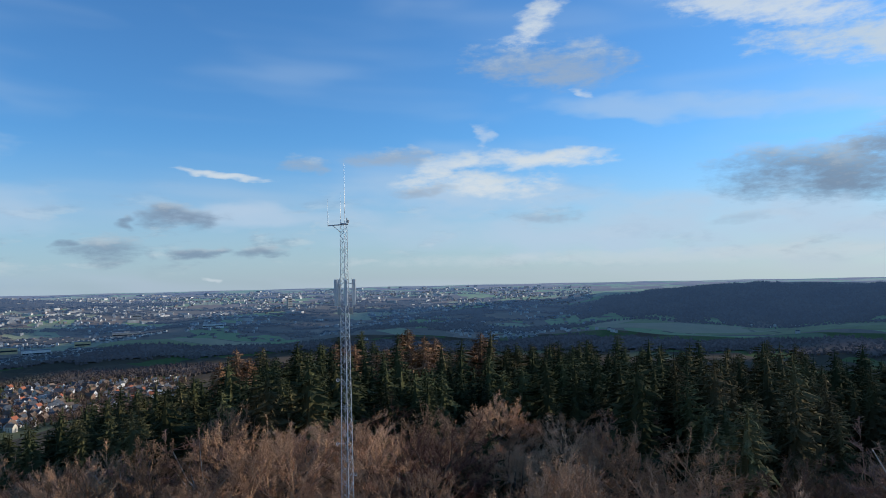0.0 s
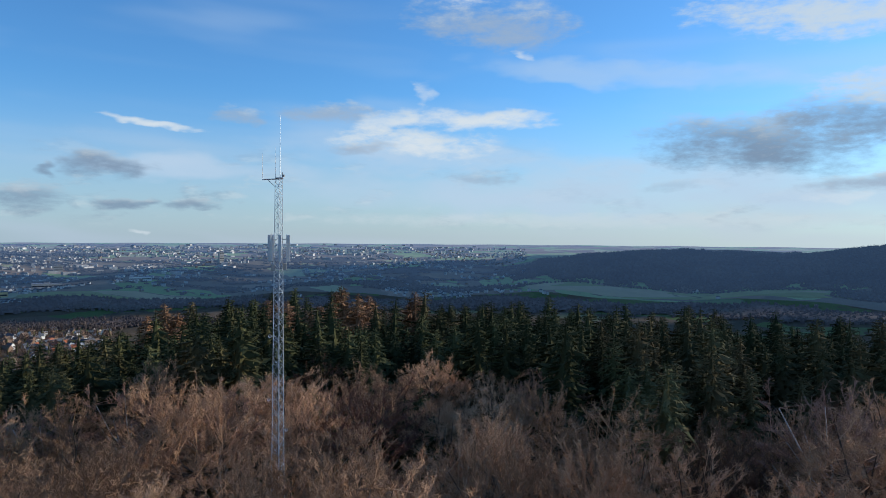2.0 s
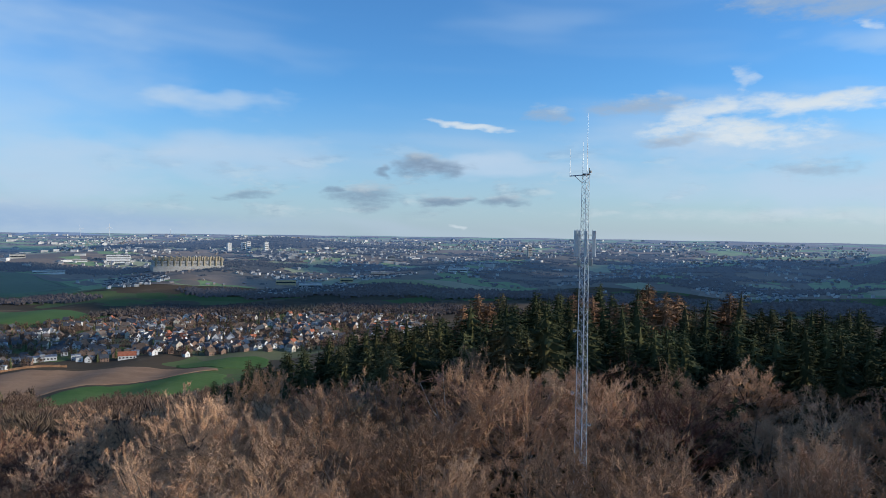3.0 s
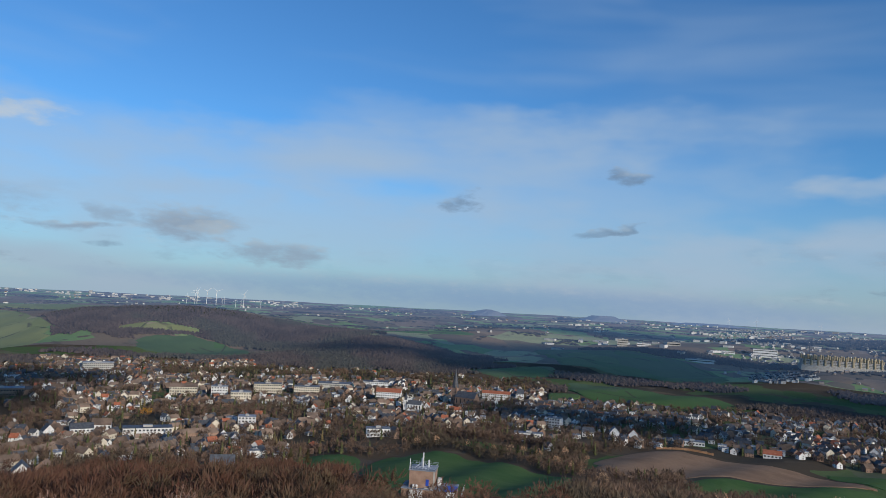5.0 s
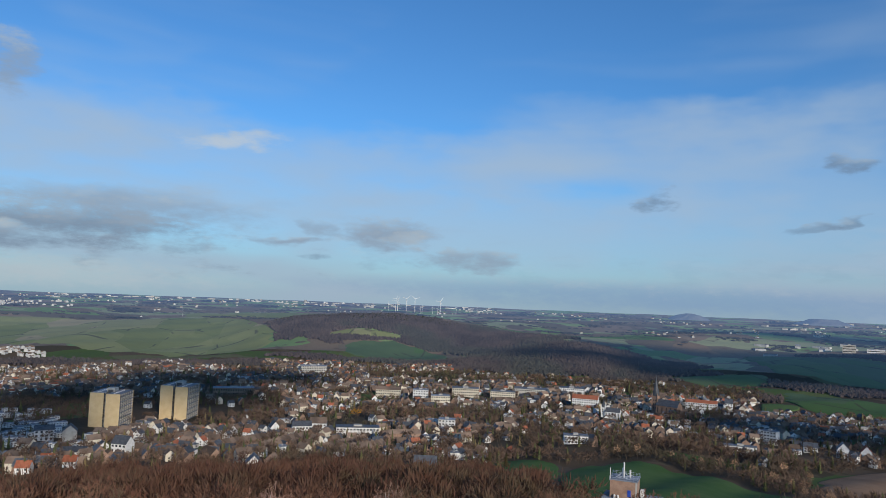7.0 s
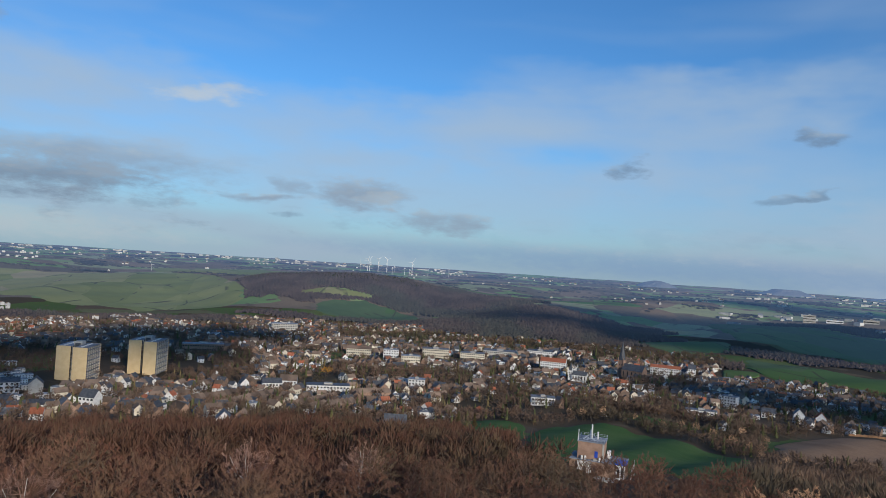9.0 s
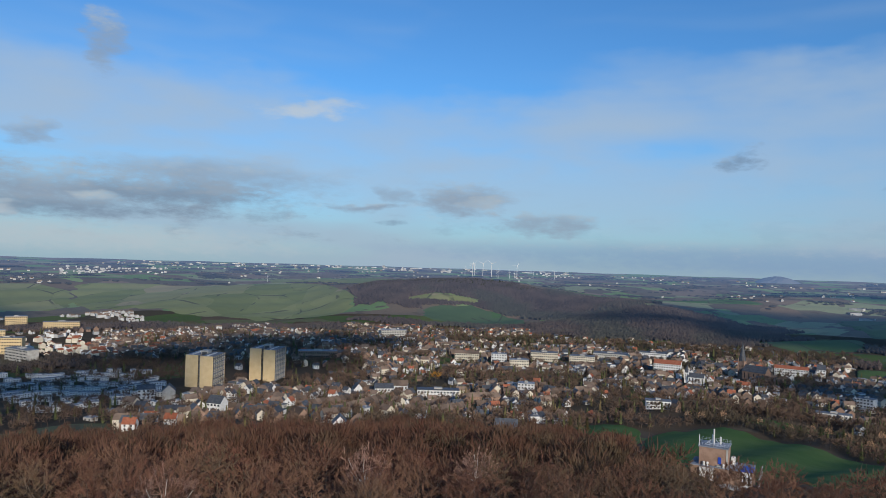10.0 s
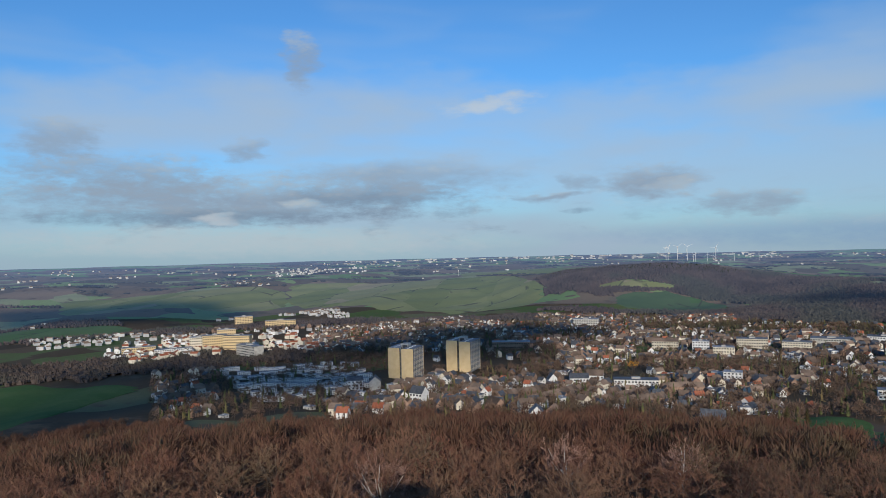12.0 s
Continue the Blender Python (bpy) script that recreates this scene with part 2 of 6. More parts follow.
M_FARPINE = material("distant_conifers", (0.02, 0.035, 0.018), (0.035, 0.045, 0.02), 0.95, 0.03)
M_STEEL = material("galvanised_steel", (0.50, 0.53, 0.55), (0.62, 0.64, 0.66), 0.45, 1.5, metal=0.35)
M_WHITE = material("white_render", (0.58, 0.57, 0.55), (0.70, 0.69, 0.67), 0.8, 0.4, spread=0.08)
M_CREAM = material("yellow_panel_cladding", (0.57, 0.42, 0.235), (0.62, 0.47, 0.27), 0.8, 0.15)
M_BRICK = material("brown_brick", (0.23, 0.15, 0.112), (0.30, 0.20, 0.15), 0.9, 0.5, spread=0.2, bump=0.2)
M_TILE = material("brown_roof_tiles", (0.125, 0.092, 0.072), (0.22, 0.155, 0.115), 0.8, 0.06, spread=0.35, bump=0.3)
M_SLATE = material("dark_slate", (0.05, 0.055, 0.065), (0.09, 0.095, 0.105), 0.6, 0.5, spread=0.3, bump=0.2)
M_RED = material("red_roof_tiles", (0.25, 0.08, 0.045), (0.32, 0.12, 0.07), 0.8, 0.5, spread=0.25, bump=0.3)
M_FLATROOF = material("grey_roof_felt", (0.15, 0.165, 0.19), (0.27, 0.29, 0.32), 0.8, 0.3, spread=0.3)
M_GLASS = material("dark_window_glass", (0.02, 0.025, 0.03), (0.04, 0.045, 0.055), 0.12, 0.5)
M_BLUE = material("blue_paint", (0.02, 0.06, 0.35), (0.03, 0.08, 0.42), 0.5, 0.5)
# haze and shade of the distance are put into the next three colours
M_FARWALL = material("haze_dimmed_walls", (0.32, 0.32, 0.32), (0.56, 0.55, 0.53), 0.8, 0.02)
M_FARROOF = material("haze_lightened_roofs", (0.17, 0.19, 0.22), (0.25, 0.26, 0.28), 0.85, 0.02)
M_FARBRICK = material("haze_greyed_brick", (0.24, 0.20, 0.18), (0.30, 0.26, 0.24), 0.85, 0.02)
M_CLOUD = material("cloud", (0.8, 0.8, 0.8), (0.85, 0.85, 0.85), 1.0, 0.002)
M_PALE = material("pale_render", (0.52, 0.46, 0.36), (0.60, 0.54, 0.44), 0.8, 0.3, spread=0.12)
# tan dimmed in the colour itself, for the shade on the hospital
M_TAN = material("shade_dimmed_tan_cladding", (0.30, 0.25, 0.17), (0.36, 0.30, 0.21), 0.8, 0.15)
M_CONC = material("weathered_concrete", (0.36, 0.34, 0.31), (0.46, 0.44, 0.40), 0.85, 0.3, bump=0.2)


def parcel_material(name, colours, cell, haze_glow=0.0):
    """Open land cut into fields of several crops; far out a blue emission stands in for haze."""
    m = bpy.data.materials.new(name)
    m.use_nodes = True
    n = Nodes(m.node_tree)
    place = n.node("ShaderNodeNewGeometry").outputs["Position"]
    warp = n.node("ShaderNodeVectorMath", operation="ADD")
    n.put(warp.inputs[0], place)
    shift = n.node("ShaderNodeCombineXYZ")
    n.put(shift.inputs[0], n.math("MULTIPLY", n.noise(place, 0.004, 2.0), 140.0))
    n.put(shift.inputs[1], n.math("MULTIPLY", n.noise(place, 0.003, 2.0), 160.0))
    n.put(warp.inputs[1], shift.outputs[0])
    cells = n.node("ShaderNodeTexVoronoi", distance="MANHATTAN")
    n.put(cells.inputs["Vector"], warp.outputs[0])
    cells.inputs["Scale"].default_value = 1.0 / cell
    pick = n.node("ShaderNodeSeparateColor")
    n.put(pick.inputs[0], cells.outputs["Color"])
    ramp = n.node("ShaderNodeValToRGB")
    ramp.color_ramp.interpolation = "CONSTANT"
    while len(ramp.color_ramp.elements) < len(colours):
        ramp.color_ramp.elements.new(0.5)
    for k, c in enumerate(colours):
        ramp.color_ramp.elements[k].position = k / len(colours)
        ramp.color_ramp.elements[k].color = (*c, 1.0)
    n.put(ramp.inputs[0], pick.outputs[0])
    edge = n.noise(place, 0.02, 5.0)
    colour = n.mix(n.span(edge, 0.57, 0.68), ramp.outputs[0], (0.12, 0.092, 0.062))
    small = n.noise(place, 0.15, 3.0)
    colour = n.mix(0.5, colour, n.mix(small, (0.35, 0.35, 0.35), (0.66, 0.66, 0.66)), "OVERLAY")
    p = n.node("ShaderNodeBsdfPrincipled")
    n.put(p.inputs["Base Color"], colour)
    p.inputs["Roughness"].default_value = 0.95
    p.inputs["Specular IOR Level"].default_value = 0.05
    if haze_glow:
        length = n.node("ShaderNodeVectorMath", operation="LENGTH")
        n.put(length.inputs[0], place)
        n.put(p.inputs["Emission Color"], HAZE_GLOW)
        n.put(p.inputs["Emission Strength"], n.span(length.outputs["Value"], 1300.0, 4900.0, 0.0, haze_glow, smooth=False))
    out = n.node("ShaderNodeOutputMaterial")
    n.tree.links.new(p.outputs[0], out.inputs[0])
    return m


def strip_material(name, colours):
    """Distant pasture in long uneven strips of several greens, with haze painted in as emission."""
    m = hazed_material(name, colours[0], colours[1], 0.006)
    k = Nodes(m.node_tree, fresh=False)
    p = next(x for x in m.node_tree.nodes if x.type == "BSDF_PRINCIPLED")
    geo = k.node("ShaderNodeNewGeometry").outputs["Position"]
    bend = k.node("ShaderNodeMapping")
    bend.inputs["Rotation"].default_value = (0, 0, radians(24))
    bend.inputs["Scale"].default_value = (1.0, 2.6, 1.0)
    k.put(bend.inputs["Vector"], geo)
    cells = k.node("ShaderNodeTexVoronoi", distance="MANHATTAN")
    k.put(cells.inputs["Vector"], bend.outputs[0])
    cells.inputs["Scale"].default_value = 1.0 / 330.0
    pick = k.node("ShaderNodeSeparateColor")
    k.put(pick.inputs[0], cells.outputs["Color"])
    ramp = k.node("ShaderNodeValToRGB")
    ramp.color_ramp.interpolation = "CONSTANT"
    while len(ramp.color_ramp.elements) < len(colours):
        ramp.color_ramp.elements.new(0.5)
    for i, c in enumerate(colours):
        ramp.color_ramp.elements[i].position = i / len(colours)
        ramp.color_ramp.elements[i].color = (*c, 1.0)
    k.put(ramp.inputs[0], pick.outputs[0])
    # hedges along some of the borders
    edge = k.node("ShaderNodeTexVoronoi", distance="EUCLIDEAN", feature="DISTANCE_TO_EDGE")
    k.put(edge.inputs["Vector"], bend.outputs[0])
    edge.inputs["Scale"].default_value = 1.0 / 330.0
    hedge = k.math("MULTIPLY", k.span(edge.outputs["Distance"], 0.022, 0.008), k.span(k.noise(geo, 0.009, 3.0), 0.50, 0.58, 0.0, 0.7))
    colour = k.mix(hedge, ramp.outputs[0], (0.055, 0.05, 0.035))
    grain = k.noise(geo, 0.02, 4.0)
    colour = k.mix(0.6, colour, k.mix(grain, (0.36, 0.36, 0.36), (0.64, 0.64, 0.64)), "OVERLAY")
    k.put(p.inputs["Base Color"], colour)
    return m


def hazed_material(name, a, b, scale, third=None, haze_glow=0.72):
    """Distant wood: matt, plus a pale blue emission painted in for haze, which grows with distance."""
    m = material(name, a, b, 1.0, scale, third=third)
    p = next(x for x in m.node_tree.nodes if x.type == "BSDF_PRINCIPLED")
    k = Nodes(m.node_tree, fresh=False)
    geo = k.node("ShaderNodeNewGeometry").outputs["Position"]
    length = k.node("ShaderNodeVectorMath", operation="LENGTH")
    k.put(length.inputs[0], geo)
    k.put(p.inputs["Emission Color"], HAZE_GLOW)
    k.put(p.inputs["Emission Strength"], k.span(length.outputs["Value"], 1300.0, 4900.0, 0.0, haze_glow, smooth=False))
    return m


# emission colour that imitates haze; the far surfaces are no light source
HAZE_GLOW = (0.085, 0.165, 0.34)
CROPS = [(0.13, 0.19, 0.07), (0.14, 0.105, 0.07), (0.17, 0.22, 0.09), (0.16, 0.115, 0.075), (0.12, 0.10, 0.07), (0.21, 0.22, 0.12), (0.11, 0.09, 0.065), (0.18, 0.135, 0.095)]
# one crop palette: a darker copy for the valley, a brighter one far out
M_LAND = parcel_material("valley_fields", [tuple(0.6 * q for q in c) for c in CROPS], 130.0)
M_FAR = parcel_material("hazed_distant_fields", [tuple(1.2 * q for q in c) for c in CROPS], 150.0, haze_glow=0.68)
M_MEADOW = strip_material("hazed_dull_meadow", [(0.185, 0.200, 0.072), (0.215, 0.222, 0.088), (0.165, 0.182, 0.064), (0.28, 0.240, 0.135), (0.195, 0.205, 0.078), (0.23, 0.226, 0.10)])
M_FARGRASS = strip_material("hazed_distant_grass", [(0.072, 0.128, 0.042), (0.088, 0.138, 0.050), (0.082, 0.122, 0.054)])
M_FARWOOD = hazed_material("hazed_bare_wood", (0.068, 0.054, 0.048), (0.100, 0.077, 0.067), 0.012, third=(0.075, 0.072, 0.058))
# the heap emits most, so that it looks hazy
M_HEAP = hazed_material("hazy_spoil_heap", (0.10, 0.10, 0.09), (0.13, 0.12, 0.10), 0.01, haze_glow=1.0)
M_RIDGE = hazed_material("hazed_wooded_ridge", (0.055, 0.055, 0.05), (0.078, 0.072, 0.06), 0.01)

# ---------- mesh helpers ----------


def mesh_of(name, verts, faces, mat, smooth=False):
    me = bpy.data.meshes.new(name)
    me.from_pydata([tuple(v) for v in verts], [], faces)
    me.materials.append(mat)
    if smooth:
        me.polygons.foreach_set("use_smooth", [True] * len(me.polygons))
    me.update()
    return me


def thing(name, xyz, label, category, group="", kind="", turn=0.0):
    ob = new(name)
    ob.empty_display_size = 0.5
    ob.matrix_world = pose(*xyz, 0, 0, turn)
    return tagged(ob, label, category, group, kind)


def part(name, bm, mat, parent, label=""):
    me = bpy.data.meshes.new(name)
    bm.to_mesh(me)
    bm.free()
    me.materials.append(mat)
    ob = new(name, me)
    ob.parent = parent
    return tagged(ob, label)


def piece(name, me, parent, m=None, label=""):
    ob = new(name, me)
    ob.parent = parent
    if m is not None:
        ob.matrix_basis = m
    return tagged(ob, label)


def box(bm, x0, x1, y0, y1, z0, z1, bevel=0.0):
    r = bmesh.ops.create_cube(bm, size=1.0, matrix=Matrix.LocRotScale(((x0 + x1) / 2, (y0 + y1) / 2, (z0 + z1) / 2), None, (x1 - x0, y1 - y0, z1 - z0)))
    if bevel:
        edges = list({e for v in r["verts"] for e in v.link_edges})
        bmesh.ops.bevel(bm, geom=edges, offset=bevel, segments=1, affect="EDGES")
    return bm


def boxed(*dims, bevel=0.0):
    return box(bmesh.new(), *dims, bevel=bevel)


def tube(verts, faces, a, b, ra, rb, sides):
    """A tapered tube from a to b, added to lists of corners and faces."""
    a, b = Vector(a), Vector(b)
    way = (b - a).normalized()
    u = way.orthogonal().normalized()
    v = way.cross(u)
    k = len(verts)
    for c, r in ((a, ra), (b, rb)):
        for i in range(sides):
            w = 2 * math.pi * i / sides
            verts.append(c + (u * math.cos(w) + v * math.sin(w)) * r)
    for i in range(sides):
        j = (i + 1) % sides
        faces.append((k + i, k + j, k + sides + j, k + sides + i))


# ---------- the lie of the land ----------
P_R = [0, 100, 180, 260, 400, 600, 800, 1700, 4950]
P_Z = [0, -1.5, -2, -22, -60, -82, -88, -88, -17]
S_R = [0, 60, 100, 150, 210, 300, 400, 500, 620, 750, 1700, 4950]
S_Z = [0, -3, -9, -17, -24, -44, -62, -75, -84, -88, -88, -17]


def soft(x, lo, hi):
    x = min(1.0, max(0.0, (x - lo) / (hi - lo)))
    return x * x * (3 - 2 * x)


def ground(az, r):
    """Height of the land at a bearing and a distance of the plan."""
    return EYE - (EYE - lie(az, r)) * reach(r) / max(r, 1e-3)


def lie(az, r):
    """Height by the plan's own scale."""
    az = (az + 180) % 360 - 180
    k = soft(az, 8, 44) * (1 - soft(az, 150, 178)) + soft(-az, 100, 140)
    z = (1 - k) * float(np.interp(r, P_R, P_Z)) + k * float(np.interp(r, S_R, S_Z))
    # long wooded ridge beyond the first wood
    z += float(np.interp(-az, [9, 11, 13, 16, 22, 32, 40, 100, 130], [0, 16, 40, 52, 54, 66, 92, 92, 0])) * soft(r, 1750, 2350) * (1 - soft(r, 2500, 3300))
    # wooded hill behind the town
    z += 52 * soft(az, 69, 86) * (1 - soft(az, 95, 104)) * soft(r, 1500, 1980) * (1 - soft(r, 2080, 2700))
    z += 20 * math.exp(-((az - 73) / 6.0) ** 2) * soft(r, 1150, 1500) * (1 - soft(r, 1650, 2100))
    # small hill with tower blocks
    z += 36 * math.exp(-((az - 32) / 5.0) ** 2) * soft(r, 2700, 3200) * (1 - soft(r, 3400, 4000))
    # rolling fields
    z += 9 * math.sin(az * 0.35 + r * 0.004) * soft(r, 1100, 1700) * (1 - soft(r, 2600, 4000))
    z += 1.5 * math.sin(az * 0.9 + r * 0.03) * soft(r, 60, 200)
    return z


def at(az, r, up=0.0):
    x, y = bearing(az, r)
    return x, y, ground(az, r) + up


def sheet(name, az0, az1, n_az, radii, mat, up=0.0):
    """A sheet laid over the land between two bearings."""
    verts, faces = [], []
    cols = n_az if az1 - az0 >= 360 else n_az + 1
    for r in radii:
        for i in range(cols):
            az = az0 + (az1 - az0) * i / n_az
            verts.append((*bearing(az, r), ground(az, r) + up))
    for j in range(len(radii) - 1):
        for i in range(n_az):
            k = (i + 1) % cols
            faces.append(((j + 1) * cols + i, (j + 1) * cols + k, j * cols + k, j * cols + i))
    return new(name, mesh_of(name, verts, faces, mat, smooth=True))


def stretch(lo, hi, n, power=1.0):
    return [lo + (hi - lo) * (i / n) ** power for i in range(n + 1)]


def make_land():
    hill = sheet("ground", -180, 180, 360, stretch(0.05, 430, 40, 1.3), M_SOIL)
    tagged(hill, "dark leaf-littered soil of the wooded hill", "ground", kind="structure")
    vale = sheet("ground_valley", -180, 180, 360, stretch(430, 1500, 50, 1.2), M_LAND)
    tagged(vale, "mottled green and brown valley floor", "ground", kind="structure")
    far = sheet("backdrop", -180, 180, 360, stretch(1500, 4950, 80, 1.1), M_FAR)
    tagged(far, "distant plain reaching the horizon, its haze emitted by the surface", "distant land", kind="structure")


make_land()

# bearing from, to, near and far edge (a distance, or distances by bearing), material, label
FIELDS = [
    (57.6, 74.6, ((57.6, 400), (59.2, 300), (63, 222), (74.6, 222)), ((57.6, 432), (66, 530), (70, 538), (74.6, 478)), M_GRASS, "bright green winter meadow below the wood"),
    (74.4, 79.5, 402, 488, M_GRASS, "green lawn beside conifers and a house"),
    (60.5, 67.0, 572, 604, M_GRASS, "strip of green garden lawn among hedges"),
    (36.8, 56.2, ((36.8, 585), (46, 538), (51, 505), (56.2, 455)), ((36.8, 592), (40, 625), (50, 662), (53, 640), (56.2, 588)), M_PLOUGH, "brown ploughed field at the edge of town"),
    (36.2, 49.0, ((36.2, 474), (49, 440)), ((36.2, 584), (46, 537), (49, 514)), M_GRASS, "green field beside ploughed earth"),
    (33.0, 40.0, ((33, 612), (36.5, 597), (40, 630)), ((33, 668), (40, 648)), M_GRASS, "narrow green meadow before houses"),
    (129.0, 150, ((129, 705), (138, 540), (150, 480)), ((129, 728), (138, 815), (150, 830)), M_GRASS, "green meadow beside bare trees"),
    (97.5, 118, ((97.5, 1600), (99, 1480), (108, 1430), (118, 1640)), ((97.5, 1830), (100, 2450), (107, 2620), (118, 2500)), M_MEADOW, "wide pale green rolling pasture"),
    (83.6, 91.8, ((83.6, 1400), (91.8, 1470)), ((83.6, 1580), (88, 1700), (91.8, 1640)), M_FARGRASS, "green field below a wooded hill"),
    (87.5, 93.0, ((87.5, 1725), (93, 1680)), ((87.5, 1750), (91, 1768), (93, 1720)), M_MEADOW, "dull olive clearing in the hill wood"),
    (46.5, 61.0, ((46.5, 1380), (59, 1500), (61, 1900)), ((46.5, 1700), (50, 1930), (61, 2110)), M_FARGRASS, "long green field beyond the town"),
    (46.0, 58.2, ((46, 1010), (55, 985), (58.2, 1040)), ((46, 1120), (50, 1140), (58.2, 1225)), M_FARGRASS, "dull green field behind the houses"),
    (59.4, 66.0, ((59.4, 1290), (63, 1180), (66, 1260)), ((59.4, 1430), (66, 1310)), M_FARGRASS, "low green knoll behind houses"),
    (57.3, 59.8, ((57.3, 1000), (59.8, 930)), 1030, M_FARGRASS, "small green field on a slope"),
    (14, 26, 1480, 1600, M_MEADOW, "green strip in the dark valley"),
    (-28.5, -23.5, 1400, 1480, M_FARGRASS, "bright green strip below the ridge"),
    (-34, -12, 1560, 1760, M_MEADOW, "dull green slope below the ridge"),
    (118, 134, 1700, 2300, M_MEADOW, "pale green distant pastures"),
    (129.5, 146, ((129.5, 1260), (146, 1180)), ((129.5, 1350), (137, 1430), (146, 1430)), M_FARGRASS, "green field beyond the housing"),
    (66, 84, 2260, 2420, M_FARGRASS, "green fields behind the wooded hill"),
    (93, 104, 2650, 3050, M_MEADOW, "pale fields below the horizon"),
]


def rim(edge, az):
    """Distance of a field's edge at a bearing."""
    return float(np.interp(az, [p[0] for p in edge], [p[1] for p in edge])) if isinstance(edge, tuple) else float(edge)


def in_field(az, r, gap=0.0, rows=FIELDS):
    side = gap / r * 57.3
    return any(a0 - side < az < a1 + side and rim(r0, az) - gap < r < rim(r1, az) + gap for a0, a1, r0, r1, *_ in rows)


def field_sheet(a0, a1, r0, r1, mat, up, seed):
    rng = random.Random(seed)
    ph = [rng.uniform(0, 6.28) for _ in range(3)]
    verts, faces, n, m = [], [], 48, 26
    for j in range(m + 1):
        for i in range(n + 1):
            az = a0 + (a1 - a0) * i / n
            lo, hi = rim(r0, az), rim(r1, az)
            end = math.sin(math.pi * min(1.0, i / n * 8) / 2) * math.sin(math.pi * min(1.0, (1 - i / n) * 8) / 2)
            q = 0.5 + (j / m - 0.5) * (0.55 + 0.45 * end)
            r = lo + (hi - lo) * q + (hi - lo) * 0.02 * math.sin(i * 0.5 + ph[0]) + (hi - lo) * 0.012 * math.sin(i * 1.3 + ph[1])
            az += 0.012 * (a1 - a0) * math.sin(j * 0.6 + ph[2])
            sunk = 1.6 if j in (0, m) or i in (0, n) else 0.0
            verts.append((*bearing(az, r), ground(az, r) + up - sunk))
    for j in range(m):
        for i in range(n):
            k = j * (n + 1) + i
            faces.append((k + n + 1, k + n + 2, k + 1, k))
    return new("field", mesh_of("field", verts, faces, mat, smooth=True))


for i, (a0, a1, r0, r1, mat, text) in enumerate(FIELDS):
    up = 0.35 + 0.02 * i if rim(r0, a0) < 750 else 0.8 + 0.05 * i
    tagged(field_sheet(a0, a1, r0, r1, mat, up, i), text, "field", kind="structure")


# ---------- unseen clouds, added high up towards the sun to shade parts of the land --------------------


def shade_cloud(name, az, r, wide, deep, turn, seed):
    """A lumpy flat cloud, out of view on the sun's line, placed to shade the given place."""
    rng = random.Random(seed)
    # heights that keep the cloud out of the camera's view
    height = 1750.0 if r < 2500 else 4000.0
    gx, gy, gz = at(az, r)
    sx, sy = bearing(SUN_AZ, height / math.tan(radians(SUN_EL)))
    bm = bmesh.new()
    n = 7
    for k in range(n):
        u, v = rng.uniform(-0.6, 0.6), rng.uniform(-0.6, 0.6)
        if k == 0:
            u = v = 0.0
        q = rng.uniform(0.45, 0.7) if k else 0.75
        r0 = bmesh.ops.create_icosphere(bm, subdivisions=3, radius=1.0)
        for p in r0["verts"]:
            lump = 1 + 0.16 * noise.noise(p.co * 2.3 + Vector((k, seed, 0)))
            p.co = Vector(((p.co.x * lump * q + u) * wide / 2, (p.co.y * lump * q + v) * deep / 2, p.co.z * lump * min(wide, deep) * 0.05))
    me = bpy.data.meshes.new(name)
    bm.to_mesh(me)
    bm.free()
    me.materials.append(M_CLOUD)
    ob = new(name, me)
    ob.matrix_world = pose(gx + sx, gy + sy, gz + height, 0, 0, turn)
    tagged(ob, "unseen cloud added to shade part of the land", "cloud", kind="stuff")


# bearing and distance of the shaded place, its width and depth, turn, shape
SHADES = [
    (3, 1600, 1900, 700, 5, 1), (-28, 1900, 1700, 1300, -25, 2), (28, 1280, 900, 420, 30, 3), (-30, 900, 900, 700, -25, 5),
    (53, 1680, 900, 800, 57, 6), (-5, 2300, 900, 700, -5, 7), (116.5, 690, 330, 240, 117, 8), (106, 880, 430, 330, 107, 9), (31, 50, 74, 60, 0, 10),
    (134, 620, 260, 160, 134, 11), (131, 1700, 700, 500, 131, 12), (128, 800, 280, 160, 128, 13), (101, 1030, 420, 220, 101, 14), (63, 1480, 480, 420, 63, 15), (20, 2050, 900, 320, 16, 16),
    (73, 1500, 420, 190, 73, 19), (62, 1950, 900, 420, 62, 17), (57, 3000, 1500, 420, 58, 20), (55, 790, 420, 190, 55, 21),
]
for row in SHADES:
    shade_cloud("cloud", *row)

# ---------- lattice radio mast in the wood ----------


